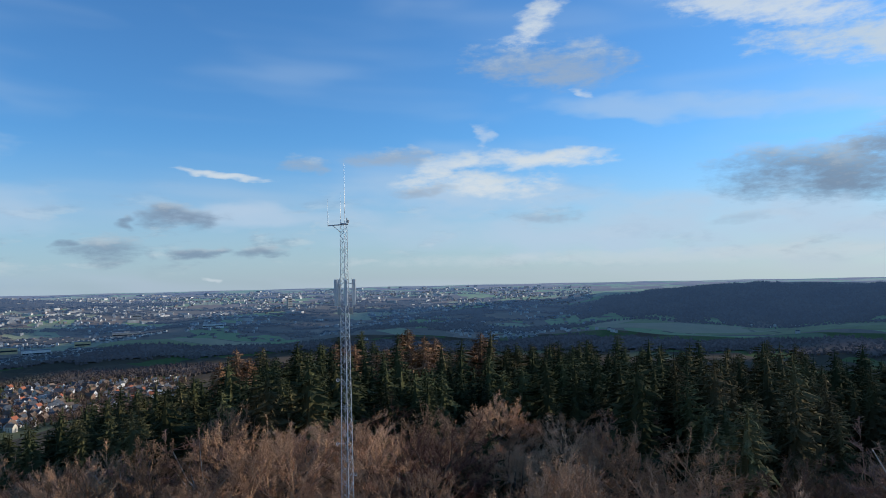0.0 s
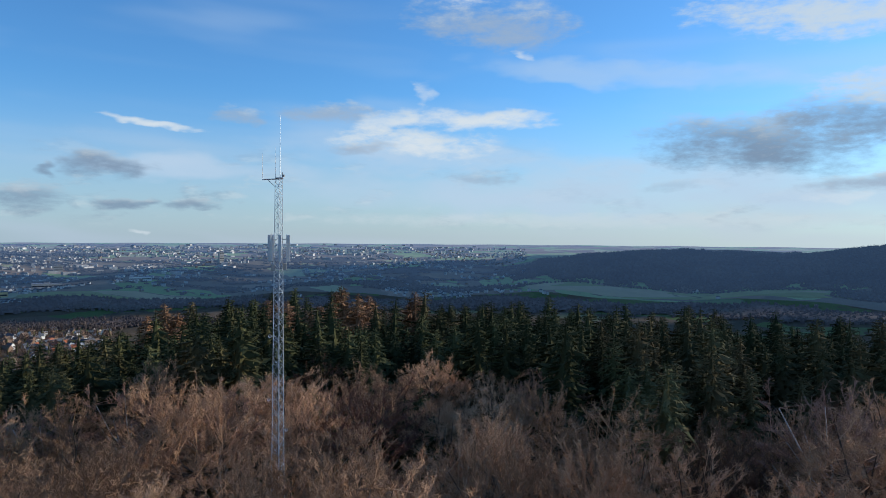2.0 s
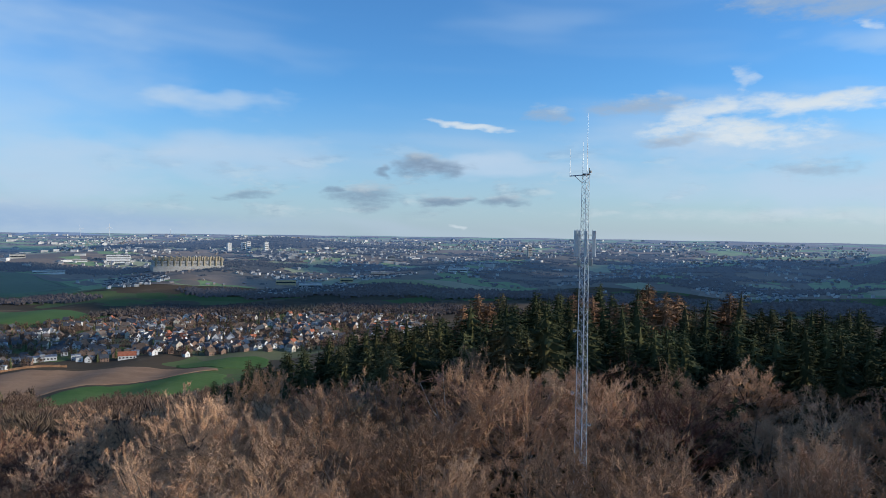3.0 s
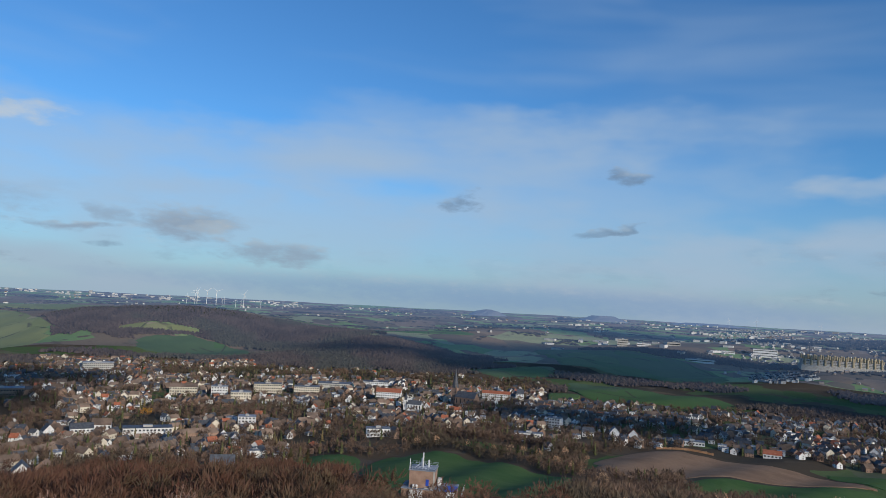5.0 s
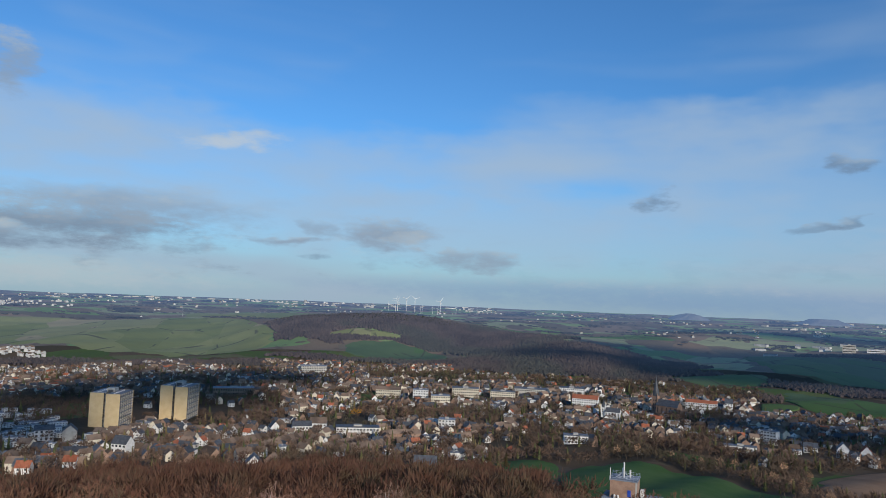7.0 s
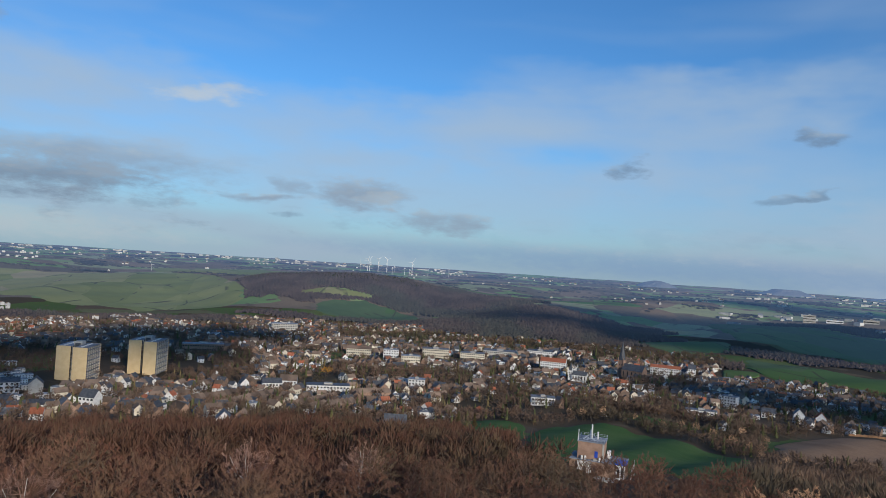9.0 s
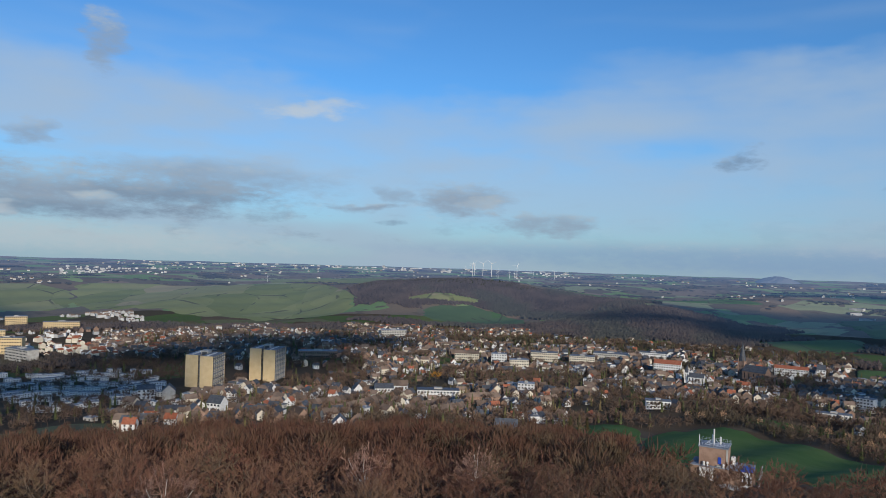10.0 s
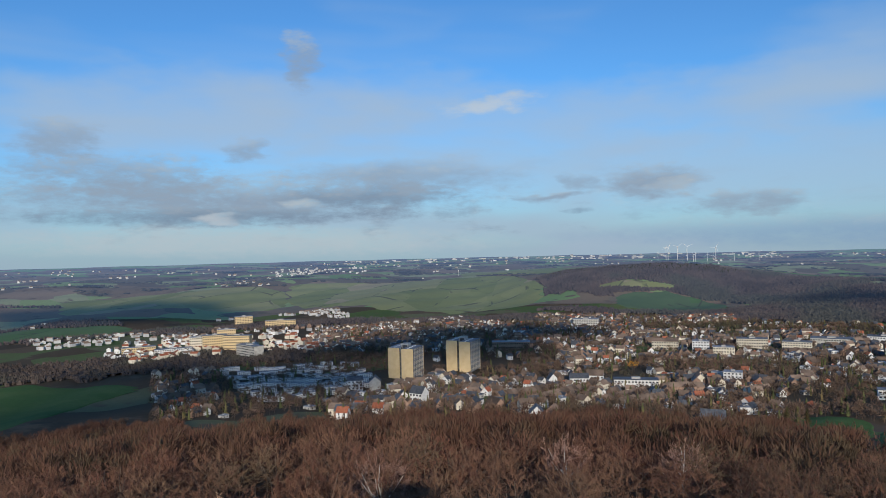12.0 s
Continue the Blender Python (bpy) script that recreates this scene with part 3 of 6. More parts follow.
def make_mast():
    x, y = bearing(7.87, 65.0)
    base = ground(7.87, 65.0) - 0.3
    mast = thing("radio_mast", (x, y, base), "galvanised lattice radio mast rising out of the bare wood", "radio mast", turn=7.87)
    top = 39.2 - base
    half0, half1 = 0.78, 0.36            # leg circle at foot and head
    spin = [64, 184, 304]

    def leg(k, z):
        r = half0 + (half1 - half0) * z / top
        w = radians(spin[k])
        return Vector((-math.sin(w) * r, math.cos(w) * r, z))

    for k in range(3):
        v, f = [], []
        for i in range(10):
            tube(v, f, leg(k, top * i / 10), leg(k, top * (i + 1) / 10), 0.042 - 0.0015 * i, 0.0405 - 0.0015 * i, 8)
        piece("leg", mesh_of("leg", v, f, M_STEEL), mast)
    bays = 74
    level = [top * (1 - (1 - i / bays) ** 1.25 * 0.55 - 0.45 * (1 - i / bays)) for i in range(bays + 1)]
    for k in range(3):
        v, f = [], []
        for i in range(bays):
            z0, z1 = level[i], level[i + 1]
            a, b = (k, (k + 1) % 3) if i % 2 else ((k + 1) % 3, k)
            tube(v, f, leg(a, z0), leg(b, z1), 0.019, 0.019, 4)
            if i % 4 == 3:
                tube(v, f, leg(k, z1), leg((k + 1) % 3, z1), 0.014, 0.014, 4)
        piece("lattice_brace", mesh_of("lattice_brace", v, f, M_STEEL), mast)
    # ladder rail and feeder cables inside
    v, f = [], []
    for dx in (-0.12, 0.12):
        tube(v, f, (dx, 0, 0), (dx, 0, top * 0.97), 0.010, 0.010, 4)
    for i in range(int(top / 0.6)):
        tube(v, f, (-0.12, 0, 0.3 + i * 0.6), (0.12, 0, 0.3 + i * 0.6), 0.007, 0.007, 4)
    piece("ladder", mesh_of("ladder", v, f, M_STEEL), mast)
    v, f = [], []
    for dx in (-0.05, 0.0, 0.06):
        tube(v, f, (dx, 0.18, 0), (dx, 0.14, top * 0.80), 0.012, 0.012, 5)
    piece("feeder_cable", mesh_of("feeder_cable", v, f, M_SLATE), mast)
    # head plate, boom and whip aerials
    head = part("head_plate", boxed(-0.3, 0.3, -0.3, 0.3, top - 0.06, top + 0.04, bevel=0.02), M_STEEL, mast)
    v, f = [], []
    tube(v, f, (-1.45, 0, top - 0.18), (0.4, 0, top - 0.05), 0.055, 0.055, 6)
    tube(v, f, (-0.35, 0, top - 0.75), (-1.0, 0, top - 0.16), 0.03, 0.03, 6)
    boom = piece("boom", mesh_of("boom", v, f, M_STEEL), mast)
    for px, z0, long, thick in ((-1.42, -0.16, 2.4, 0.03), (-0.28, 0.0, 2.9, 0.028), (0.10, 0.0, 5.6, 0.032)):
        v, f = [], []
        tube(v, f, (px, 0, top + z0), (px, 0, top + z0 + long * 0.5), thick, thick * 0.9, 6)
        tube(v, f, (px, 0, top + z0 + long * 0.5), (px, 0, top + z0 + long), thick * 0.55, thick * 0.35, 6)
        piece("whip_aerial", mesh_of("whip_aerial", v, f, M_STEEL), mast)
    v, f = [], []
    tube(v, f, (0.3, 0.1, top), (0.3, 0.1, top + 0.55), 0.05, 0.05, 8)
    tube(v, f, (0.42, 0.1, top + 0.1), (0.42, 0.1, top + 0.32), 0.09, 0.09, 8)
    piece("warning_lamp", mesh_of("warning_lamp", v, f, M_CONC), mast)
    # three sector panels on stand-off arms
    z0 = 31.7 - base
    for k, (px, py) in enumerate(((-0.82, -0.15), (0.1, -0.75), (0.86, 0.1), (-0.55, 0.6))):
        bm = boxed(px - 0.14, px + 0.14, py - 0.07, py + 0.07, z0, z0 + 2.4, bevel=0.03)
        panel = part("panel_antenna", bm, M_WHITE, mast, "white sector antenna panel")
        v, f = [], []
        for z in (z0 + 0.4, z0 + 2.0):
            tube(v, f, (px * 0.3, py * 0.3, z), (px, py, z), 0.035, 0.035, 5)
        tube(v, f, (px * 0.8, py * 0.8, z0 - 0.2), (px * 0.8, py * 0.8, z0 + 2.5), 0.04, 0.04, 6)
        piece("bracket", mesh_of("bracket", v, f, M_STEEL), panel)
    for px, z in ((0.55, z0 - 0.4), (-0.5, z0 - 0.5)):
        part("radio_unit", boxed(px - 0.17, px + 0.17, -0.25, 0.05, z - 0.35, z + 0.25, bevel=0.03), M_CONC, mast)
    for px, z in ((-0.75, 25.0 - base), (-0.85, 19.3 - base), (0.7, 16.5 - base)):
        v, f = [], []
        tube(v, f, (0.3 * px, 0, z - 0.05), (px, 0, z), 0.025, 0.025, 5)
        tube(v, f, (px, -0.05, z), (px, -0.2, z + 0.02), 0.1, 0.16, 10)
        piece("small_dish", mesh_of("small_dish", v, f, M_WHITE), mast)


make_mast()

# ---------- trees ----------


def bent(rng, a, way, length, bend, steps):
    """A gently bending line of points."""
    pts, p, w = [Vector(a)], Vector(a), Vector(way).normalized()
    for i in range(steps):
        w = (w + Vector((rng.uniform(-bend, bend), rng.uniform(-bend, bend), rng.uniform(-bend * 0.3, bend * 0.9)))).normalized()
        p = p + w * (length / steps)
        pts.append(p.copy())
    return pts, w


def bare_tree(seed, tall, wide, limbs, subs, fine, twigs, twig_w, upright=0.5, plain=False):
    """Corners and faces of a leafless tree: its trunk with limbs, and its domed crown of fine branches and twigs."""
    rng = random.Random(seed)
    tv, tf, cv, cf = [], [], [], []
    lean = Vector((rng.uniform(-0.06, 0.06), rng.uniform(-0.06, 0.06), 1))
    pts, w = bent(rng, (0, 0, 0), lean, tall * 0.70, 0.05, 5)
    r0 = tall * 0.013
    for i in range(0 if plain else 5):
        tube(tv, tf, pts[i], pts[i + 1], r0 * (1 - i * 0.17), r0 * (1 - (i + 1) * 0.17), 6)
    if plain:
        tube(tv, tf, pts[0], pts[4], r0, r0 * 0.5, 3)
    middle = Vector((pts[4].x, pts[4].y, tall * 0.60))
    rad = Vector((wide / 2, wide / 2, tall * 0.40))
    lobes = [(rng.uniform(0, 6.28), rng.uniform(2, 4), rng.uniform(0.06, 0.16)) for _ in range(3)]

    def skin(u):
        a = math.atan2(u.y, u.x)
        k = 1 + sum(d * math.sin(m * a + p + u.z * 3) for p, m, d in lobes)
        return Vector((u.x * rad.x, u.y * rad.y, u.z * rad.z)) * k

    def toward(low):
        while True:
            u = Vector((rng.gauss(0, 1), rng.gauss(0, 1), rng.gauss(0.25, 0.9))).normalized()
            if u.z > low:
                return u

    starts = [pts[3], pts[4], pts[5]]
    for k in range(limbs):
        u = toward(-0.25)
        end = middle + skin(u) * rng.uniform(0.55, 0.75)
        a = pts[2].lerp(pts[5], max(0.0, min(1.0, 0.35 + 0.5 * u.z + rng.uniform(-0.2, 0.2))))
        knee = a.lerp(end, 0.5) + Vector((rng.uniform(-0.4, 0.4), rng.uniform(-0.4, 0.4), -0.03 * tall))
        tube(tv, tf, a, knee, r0 * 0.42, r0 * 0.3, 3 if plain else 4)
        tube(tv, tf, knee, end, r0 * 0.3, r0 * 0.16, 3 if plain else 4)
        starts += [knee, end, a.lerp(knee, 0.6), knee.lerp(end, 0.5)]
    for k in range(subs):
        u = toward(-0.35)
        tip = middle + skin(u) * rng.uniform(0.74, 0.96)
        a = min((rng.choice(starts) for _ in range(5)), key=lambda p: (p - tip).length)
        tube(cv, cf, a, tip, r0 * 0.15, r0 * 0.04, 3)
        knee = a.lerp(tip, 0.4)
        out = (tip - Vector((0, 0, tall * 0.34))).normalized()
        for q in range(fine):
            b = knee.lerp(tip, rng.uniform(0.1, 1.0))
            fw = (out * 0.9 + Vector((rng.uniform(-0.5, 0.5), rng.uniform(-0.5, 0.5), upright * 0.3 + rng.uniform(-0.3, 0.3)))).normalized()
            e = b + fw * tall * rng.uniform(0.026, 0.052)
            side = fw.orthogonal().normalized() * twig_w * 0.8
            n = len(cv)
            cv += [b - side, b + side, e]
            cf.append((n, n + 1, n + 2))
            for t in range(twigs):
                c = b.lerp(e, rng.uniform(0.1, 0.95))
                gw = (fw * 0.5 + Vector((rng.uniform(-1, 1), rng.uniform(-1, 1), rng.uniform(-0.6, 0.9)))).normalized()
                d = c + gw * tall * rng.uniform(0.018, 0.036)
                side = Vector((rng.uniform(-1, 1), rng.uniform(-1, 1), rng.uniform(-1, 1))).cross(gw).normalized() * twig_w * 0.5
                n = len(cv)
                cv += [c - side, c + side, d]
                cf.append((n, n + 1, n + 2))
    return (tv, tf), (cv, cf)


def spruce(seed, tall, wide, whorls, arms, sprays, ragged=0.25):
    """Corners and faces of a conifer: trunk, and drooping boughs set unevenly round it, with hanging sprays."""
    rng = random.Random(seed)
    tv, tf, cv, cf = [], [], [], []
    tube(tv, tf, (0, 0, 0), (0, 0, tall * 0.97), tall * 0.013, 0.03, 6)
    count = whorls * arms
    bulge = [(rng.uniform(0, 6.28), rng.uniform(0.05, 0.2)) for _ in range(4)]
    for k in range(count):
        u = (k + rng.random()) / count
        z = tall * (0.08 + 0.91 * u)
        w = k * 2.399 + rng.uniform(-0.5, 0.5)
        swell = 1 + sum(d * math.sin(m + w * (1 + i) + u * 9 * (i + 1)) for i, (m, d) in enumerate(bulge))
        r = (wide * 0.5 * (1 - u) ** 0.52 + 0.2) * rng.uniform(1 - ragged, 1 + ragged * 0.8) * swell
        out = Vector((math.cos(w), math.sin(w), 0))
        flat = Vector((-out.y, out.x, 0))
        droop = rng.uniform(0.05, 0.45) - 0.6 * max(0.0, u - 0.6)
        a0 = Vector((0, 0, z))
        mid = a0 + out * r * 0.55 + Vector((0, 0, -droop * 0.5 * r))
        tip = a0 + out * r + Vector((0, 0, -droop * r))
        half = r * rng.uniform(0.10, 0.17) + 0.05
        sag = Vector((0, 0, -0.16 * r))
        n = len(cv)
        cv += [a0, mid - flat * half + sag, tip, mid + flat * half]
        cf += [(n, n + 1, n + 2), (n, n + 2, n + 3)]
        for q in range(sprays):
            c = a0.lerp(tip, rng.uniform(0.35, 1.0))
            g = Vector((out.x * 0.5 + rng.uniform(-0.8, 0.8), out.y * 0.5 + rng.uniform(-0.8, 0.8), rng.uniform(-1.0, 0.35))) * (r * rng.uniform(0.16, 0.32) + 0.2)
            side = Vector((rng.uniform(-1, 1), rng.uniform(-1, 1), rng.uniform(-0.4, 0.4))) * (r * 0.085 + 0.06)
            n = len(cv)
            cv += [c - side, c + side, c + g]
            cf.append((n, n + 1, n + 2))
    # close needle mass round the trunk
    rings = 7
    for j in range(rings):
        u = j / (rings - 1)
        for i in range(7):
            w = 2 * math.pi * (i + 0.5 * (j % 2)) / 7
            q = (wide * 0.22 * (1 - u) ** 0.7 + 0.03) * rng.uniform(0.6, 1.4)
            cv.append(Vector((math.cos(w) * q, math.sin(w) * q, tall * (0.08 + 0.89 * u) + rng.uniform(-0.5, 0.3) * (1 - u))))
    k0 = len(cv) - 7 * rings
    for j in range(rings - 1):
        for i in range(7):
            a, b = k0 + j * 7 + i, k0 + j * 7 + (i + 1) % 7
            cf += [(a, b, b + 7), (a, b + 7, a + 7)]
    n = len(cv)
    cv += [Vector((-0.09, 0, tall * 0.93)), Vector((0.09, 0, tall * 0.93)), Vector((0, 0, tall * 1.02)), Vector((0, -0.09, tall * 0.93)), Vector((0, 0.09, tall * 0.93))]
    cf += [(n, n + 1, n + 2), (n + 3, n + 4, n + 2)]
    return (tv, tf), (cv, cf)


def tree_kind(name, shape, wood, leaf, label, category, group, trunk_name="trunk"):
    """A first tree of a kind, kept far below as the pattern of its copies."""
    (tv, tf), (cv, cf) = shape
    ob = thing(name, (0, 0, 0), label, category, group)
    piece("trunk", mesh_of("trunk", tv, tf, wood), ob)
    piece("crown", mesh_of("crown", cv, cf, leaf), ob)
    return ob


def joined(name, spots, shapes, mat, label, category, sink=0.0):
    """Many far plants of one wood in one mesh."""
    vs, fs, k = [], [], 0
    arrays = [(np.array([tuple(p) for p in v]), [tuple(q) for q in f]) for v, f in shapes]
    rng = random.Random(len(spots))
    for x, y, z, s, w in spots:
        v, f = arrays[rng.randrange(len(arrays))]
        c, d = math.cos(w), math.sin(w)
        t = np.empty_like(v)
        t[:, 0], t[:, 1], t[:, 2] = (v[:, 0] * c - v[:, 1] * d) * s + x, (v[:, 0] * d + v[:, 1] * c) * s + y, v[:, 2] * s + z - sink
        vs.append(t)
        fs += [tuple(i + k for i in q) for q in f]
        k += len(v)
    me = bpy.data.meshes.new(name)
    me.from_pydata(np.concatenate(vs).tolist(), [], fs)
    me.materials.append(mat)
    return tagged(new(name, me), label, category, kind="stuff")


def scatter(seed, gap, az0, az1, r0, r1, keep):
    """Plan spots about a gap apart in a ring sector, where keep(az, r) holds."""
    rng = random.Random(seed)
    spots, r = [], r0
    while r < r1:
        step = gap / r * 57.3
        az = az0 + rng.uniform(0, step)
        while az < az1:
            a, q = az + rng.uniform(-0.38, 0.38) * step, r + rng.uniform(-0.42, 0.42) * gap
            if keep(a, q):
                spots.append((a, q))
            az += step
        r += gap * 0.88
    return spots


def wood_edge(az):
    """How far out the bare wood round the tower goes."""
    return float(np.interp(az, [-60, -20, 0, 12, 24, 34, 45, 55, 62, 72, 80, 90, 100, 112, 124, 140, 160],
                           [118, 116, 116, 112, 116, 152, 160, 165, 172, 165, 150, 146, 150, 152, 150, 150, 140]))


def spruce_band(az):
    """Inner and outer edge of the spruce stand."""
    lo = float(np.interp(az, [-60, -42, -33, -28, -23, -17, -10, -5, 2, 13, 26, 31, 37], [114, 108, 100, 86, 72, 80, 98, 106, 100, 96, 104, 132, 158]))
    hi = float(np.interp(az, [-60, -35, -20, -8, 0, 10, 20, 28, 33, 37], [172, 172, 178, 185, 186, 184, 180, 172, 172, 176]))
    return lo, hi


def spruce_top(az):
    """Steepest sight line, in degrees below level, over the stand's skyline."""
    return float(np.interp(az, [-60, -25, -19, -11, -2.4, 6.7, 15.8, 21.2, 26.7, 32, 37], [5.3, 5.3, 5.1, 5.2, 4.3, 4.25, 5.45, 6.5, 8.3, 10.0, 11.8]))


def spruce_size(az, r, rng):
    room = (EYE - ground(az, r) - r * math.tan(radians(spruce_top(az)))) / 23.0
    return max(0.26, min(room * rng.choice((0.8, 0.88, 0.94, 0.98, 1.03)), rng.uniform(0.78, 1.1)))


def in_bare(az, r):
    if az < 37 and r > spruce_band(az)[0] + 3:
        return False
    x, y = bearing(az, r)
    mx, my = bearing(7.87, 65.0)
    if math.hypot(x - mx, y - my) < 4.5:
        return False
    # hollows in the canopy of the slope
    if math.hypot((az - 107.5) * 1.5, (r - 84) * 0.9) < 9 or math.hypot((az - 86) * 1.5, (r - 96) * 0.8) < 7 or math.hypot((az - 122) * 1.4, (r - 112) * 0.7) < 7:
        return False
    return r < wood_edge(az)


def plant(ob, az, r, scale, rng):
    x, y = bearing(az, r)
    return copy_thing(ob, pose(x, y, ground(az, r) - 0.15, 0, 0, rng.uniform(0, 360)) @ Matrix.Diagonal((scale, scale, scale * rng.uniform(0.92, 1.08), 1)))


def canopy(az, r):
    """Height of the bare trees by bearing, fitted to the tree line in the camera's view: level on the top, lower on the
    slope.
    """
    return float(np.interp(az, [-60, 0, 36, 46, 56, 78, 100, 110, 150], [18.5, 18.5, 18.5, 16.0, 13.5, 13.0, 13.5, 15.5, 16.5]))


def open_spot(az, r):
    """Meadows and gardens kept clear of scrub."""
    return (az < 71.5 and r < 540) or (az < 80.5 and 392 < r < 540) or math.hypot(az - 98.4, (r - 392) * 0.14) < 3 or math.hypot(az - 85.0, (r - 385) * 0.14) < 3.4


def puff(seed, tall, wide, count, thin):
    """A leafless crown seen from afar: a short stem and many fine twigs that stand out from a dome."""
    rng = random.Random(seed)
    v, f = [Vector((-0.2, 0, 0)), Vector((0.2, 0, 0)), Vector((0, 0, tall * 0.6)), Vector((0, -0.2, 0)), Vector((0, 0.2, 0))], [(0, 1, 2), (3, 4, 2)]
    heart = Vector((0, 0, tall * 0.5))
    lobes = [(rng.uniform(0, 6.28), rng.randrange(1, 4), rng.uniform(0.08, 0.2)) for _ in range(3)]
    for i in range(count):
        u = Vector((rng.gauss(0, 1), rng.gauss(0, 1), rng.gauss(0.35, 0.8))).normalized()
        a = math.atan2(u.y, u.x)
        k = 1 + sum(d * math.sin(m * a + p + 3 * u.z) for p, m, d in lobes)
        out = Vector((u.x * wide / 2, u.y * wide / 2, u.z * tall * 0.46)) * k
        c = heart + out * rng.uniform(0.25, 0.72)
        way = out.normalized() + Vector((rng.uniform(-0.5, 0.5), rng.uniform(-0.5, 0.5), rng.uniform(0.0, 0.8)))
        tip = c + way.normalized() * tall * rng.uniform(0.11, 0.22)
        side = way.cross(Vector((rng.uniform(-1, 1), rng.uniform(-1, 1), rng.uniform(-1, 1)))).normalized() * thin * rng.uniform(0.6, 1.4)
        n = len(v)
        v += [c - side, c + side, tip]
        f.append((n, n + 1, n + 2))
    return v, f


def make_woods():
    rng = random.Random(5)
    label = "leafless reddish-brown beech among others in the hilltop wood"
    kinds = [tree_kind("bare_tree", bare_tree(20 + k, 16.0, (10.6, 11.4, 9.8, 12.0, 9.4)[k], 9, 84, 12, 6, 0.034, (0.3, 0.2, 0.45, 0.15, 0.5)[k]),
                       M_BARK, M_TWIG, label, "tree", "bare trees of the hilltop wood") for k in range(5)]
    light = [bare_tree(40 + k, 16.0, (9.8, 10.8, 9.0)[k], 5, 42, 9, 4, 0.07, 0.3, True) for k in range(3)]
    spots = scatter(1, 7.6, -52, 44, 34, 178, in_bare) + scatter(4, 7.2, 44, 146, 36, 178, in_bare)
    spots.sort(key=lambda s: s[1] * (0.72 if -12 < s[0] < 42 else 1.0))
    near = spots[:285]
    far = spots[len(near):]
    for ob in list(kinds):
        red = copy_thing(ob, pose(0, 0, 0))
        tagged(red, "leafless dark reddish tree on the wooded slope")
        for o in red.children:
            if o.name.startswith("crown"):
                o.data = o.data.copy()
                o.data.materials[0] = M_REDTWIG
        kinds.append(red)
    for i, (az, r) in enumerate(near):
        ob = kinds[rng.randrange(5) + (5 if rng.random() < soft(az, 38, 64) * 0.9 + 0.06 else 0)]
        plant(ob, az, r, canopy(az, r) / 16.0 * rng.uniform(0.74, 1.14), rng)
    rest = [(*at(az, r, -0.2), canopy(az, r) / 16.0 * rng.uniform(0.8, 1.08), rng.uniform(0, 6.28)) for az, r in far]
    tan = [q for q, s in zip(rest, far) if s[0] < 52 + 8 * math.sin(s[1])]
    red = [q for q in rest if q not in tan]
    joined("bare_wood", tan, [c for t, c in light], M_TWIG, "leafless tan broadleaf wood on the hilltop", "wood")
    joined("bare_wood", red, [c for t, c in light], M_REDTWIG, "leafless reddish broadleaf wood on the slope", "wood")
    lower = [(*at(az, r, -0.2), rng.uniform(0.9, 1.3), rng.uniform(0, 6.28)) for az, r in
             scatter(8, 7.0, 72, 146, 140, 500, lambda a, r: wood_edge(a) - 4 < r < 395 + 30 * math.sin(a * 0.7) + 20 * math.sin(a * 2.3) + 150 * soft(a, 124, 132) and not open_spot(a, r) and not in_field(a, r, 4.0))]
    tan_scrub = [(*at(az, r, -0.2), rng.uniform(0.8, 1.25), rng.uniform(0, 6.28)) for az, r in
                 scatter(10, 6.8, 33, 60, 150, 470, lambda a, r: wood_edge(a) - 4 < r < float(np.interp(a, [33, 46, 52, 56, 58, 60], [440, 430, 450, 400, 260, 190])) and not in_field(a, r, 3.0, FIELDS[:6]))]
    scrub = [puff(50 + k, 11.0, 9.5, 150, 0.15) for k in range(4)]
    joined("bare_wood", tan_scrub, scrub, M_BROWNTWIG, "leafless brown brushwood above the fields", "wood", sink=2.6)
    joined("bare_wood", lower, scrub, M_REDTWIG, "leafless brown scrub wood above the town", "wood", sink=2.6)
    joined("wood_trunk_stand", rest, [t for t, c in light], M_BARK, "grey trunks and limbs of the slope wood", "wood")
    for ob in kinds:
        for o in (*ob.children, ob):
            bpy.data.objects.remove(o)
    # conifers
    label = "dark green spruce in a dense stand"
    kinds = [tree_kind("spruce", spruce(60 + k, 23.0, (8.6, 9.6, 7.6, 9.0)[k], 26, 9, 7, 0.34), M_BARK, M_NEEDLE, label, "spruce", "spruces of the stand") for k in range(4)]
    larch = tree_kind("larch", spruce(70, 23.0, 10.0, 22, 10, 8, 0.38), M_BARK, M_LARCH, "rusty orange-brown larch among dark spruces", "larch", "larches of the stand")
    spots = scatter(2, 5.9, -58, 37, 44, 188, lambda a, r: spruce_band(a)[0] < r < spruce_band(a)[1])
    # the front rows and the skyline rows are trees of their own
    spots.sort(key=lambda s: min(s[1] - spruce_band(s[0])[0], (spruce_band(s[0])[1] - s[1]) * 1.6))
    near, far = spots[:270], spots[270:]
    rest = []
    for i, (az, r) in enumerate(near + far):
        hi = spruce_band(az)[1]
        if (r > hi - 38 and (-4 < az < 8 or 13.5 < az < 18) and rng.random() < 0.6) or (r > hi - 40 and -10 < az < 24 and rng.random() < 0.06):
            plant(larch, az, r, spruce_size(az, r, rng), rng)
        elif i < len(near):
            plant(kinds[rng.randrange(4)], az, r, spruce_size(az, r, rng), rng)
        else:
            rest.append((*at(az, r, -0.2), spruce_size(az, r, rng), rng.uniform(0, 6.28)))
    small = [spruce(80 + k, 23.0, 9.0, 18, 8, 5, 0.34) for k in range(3)]
    joined("spruce_stand", rest, [c for t, c in small], M_NEEDLE, "dense dark green spruce stand", "wood")
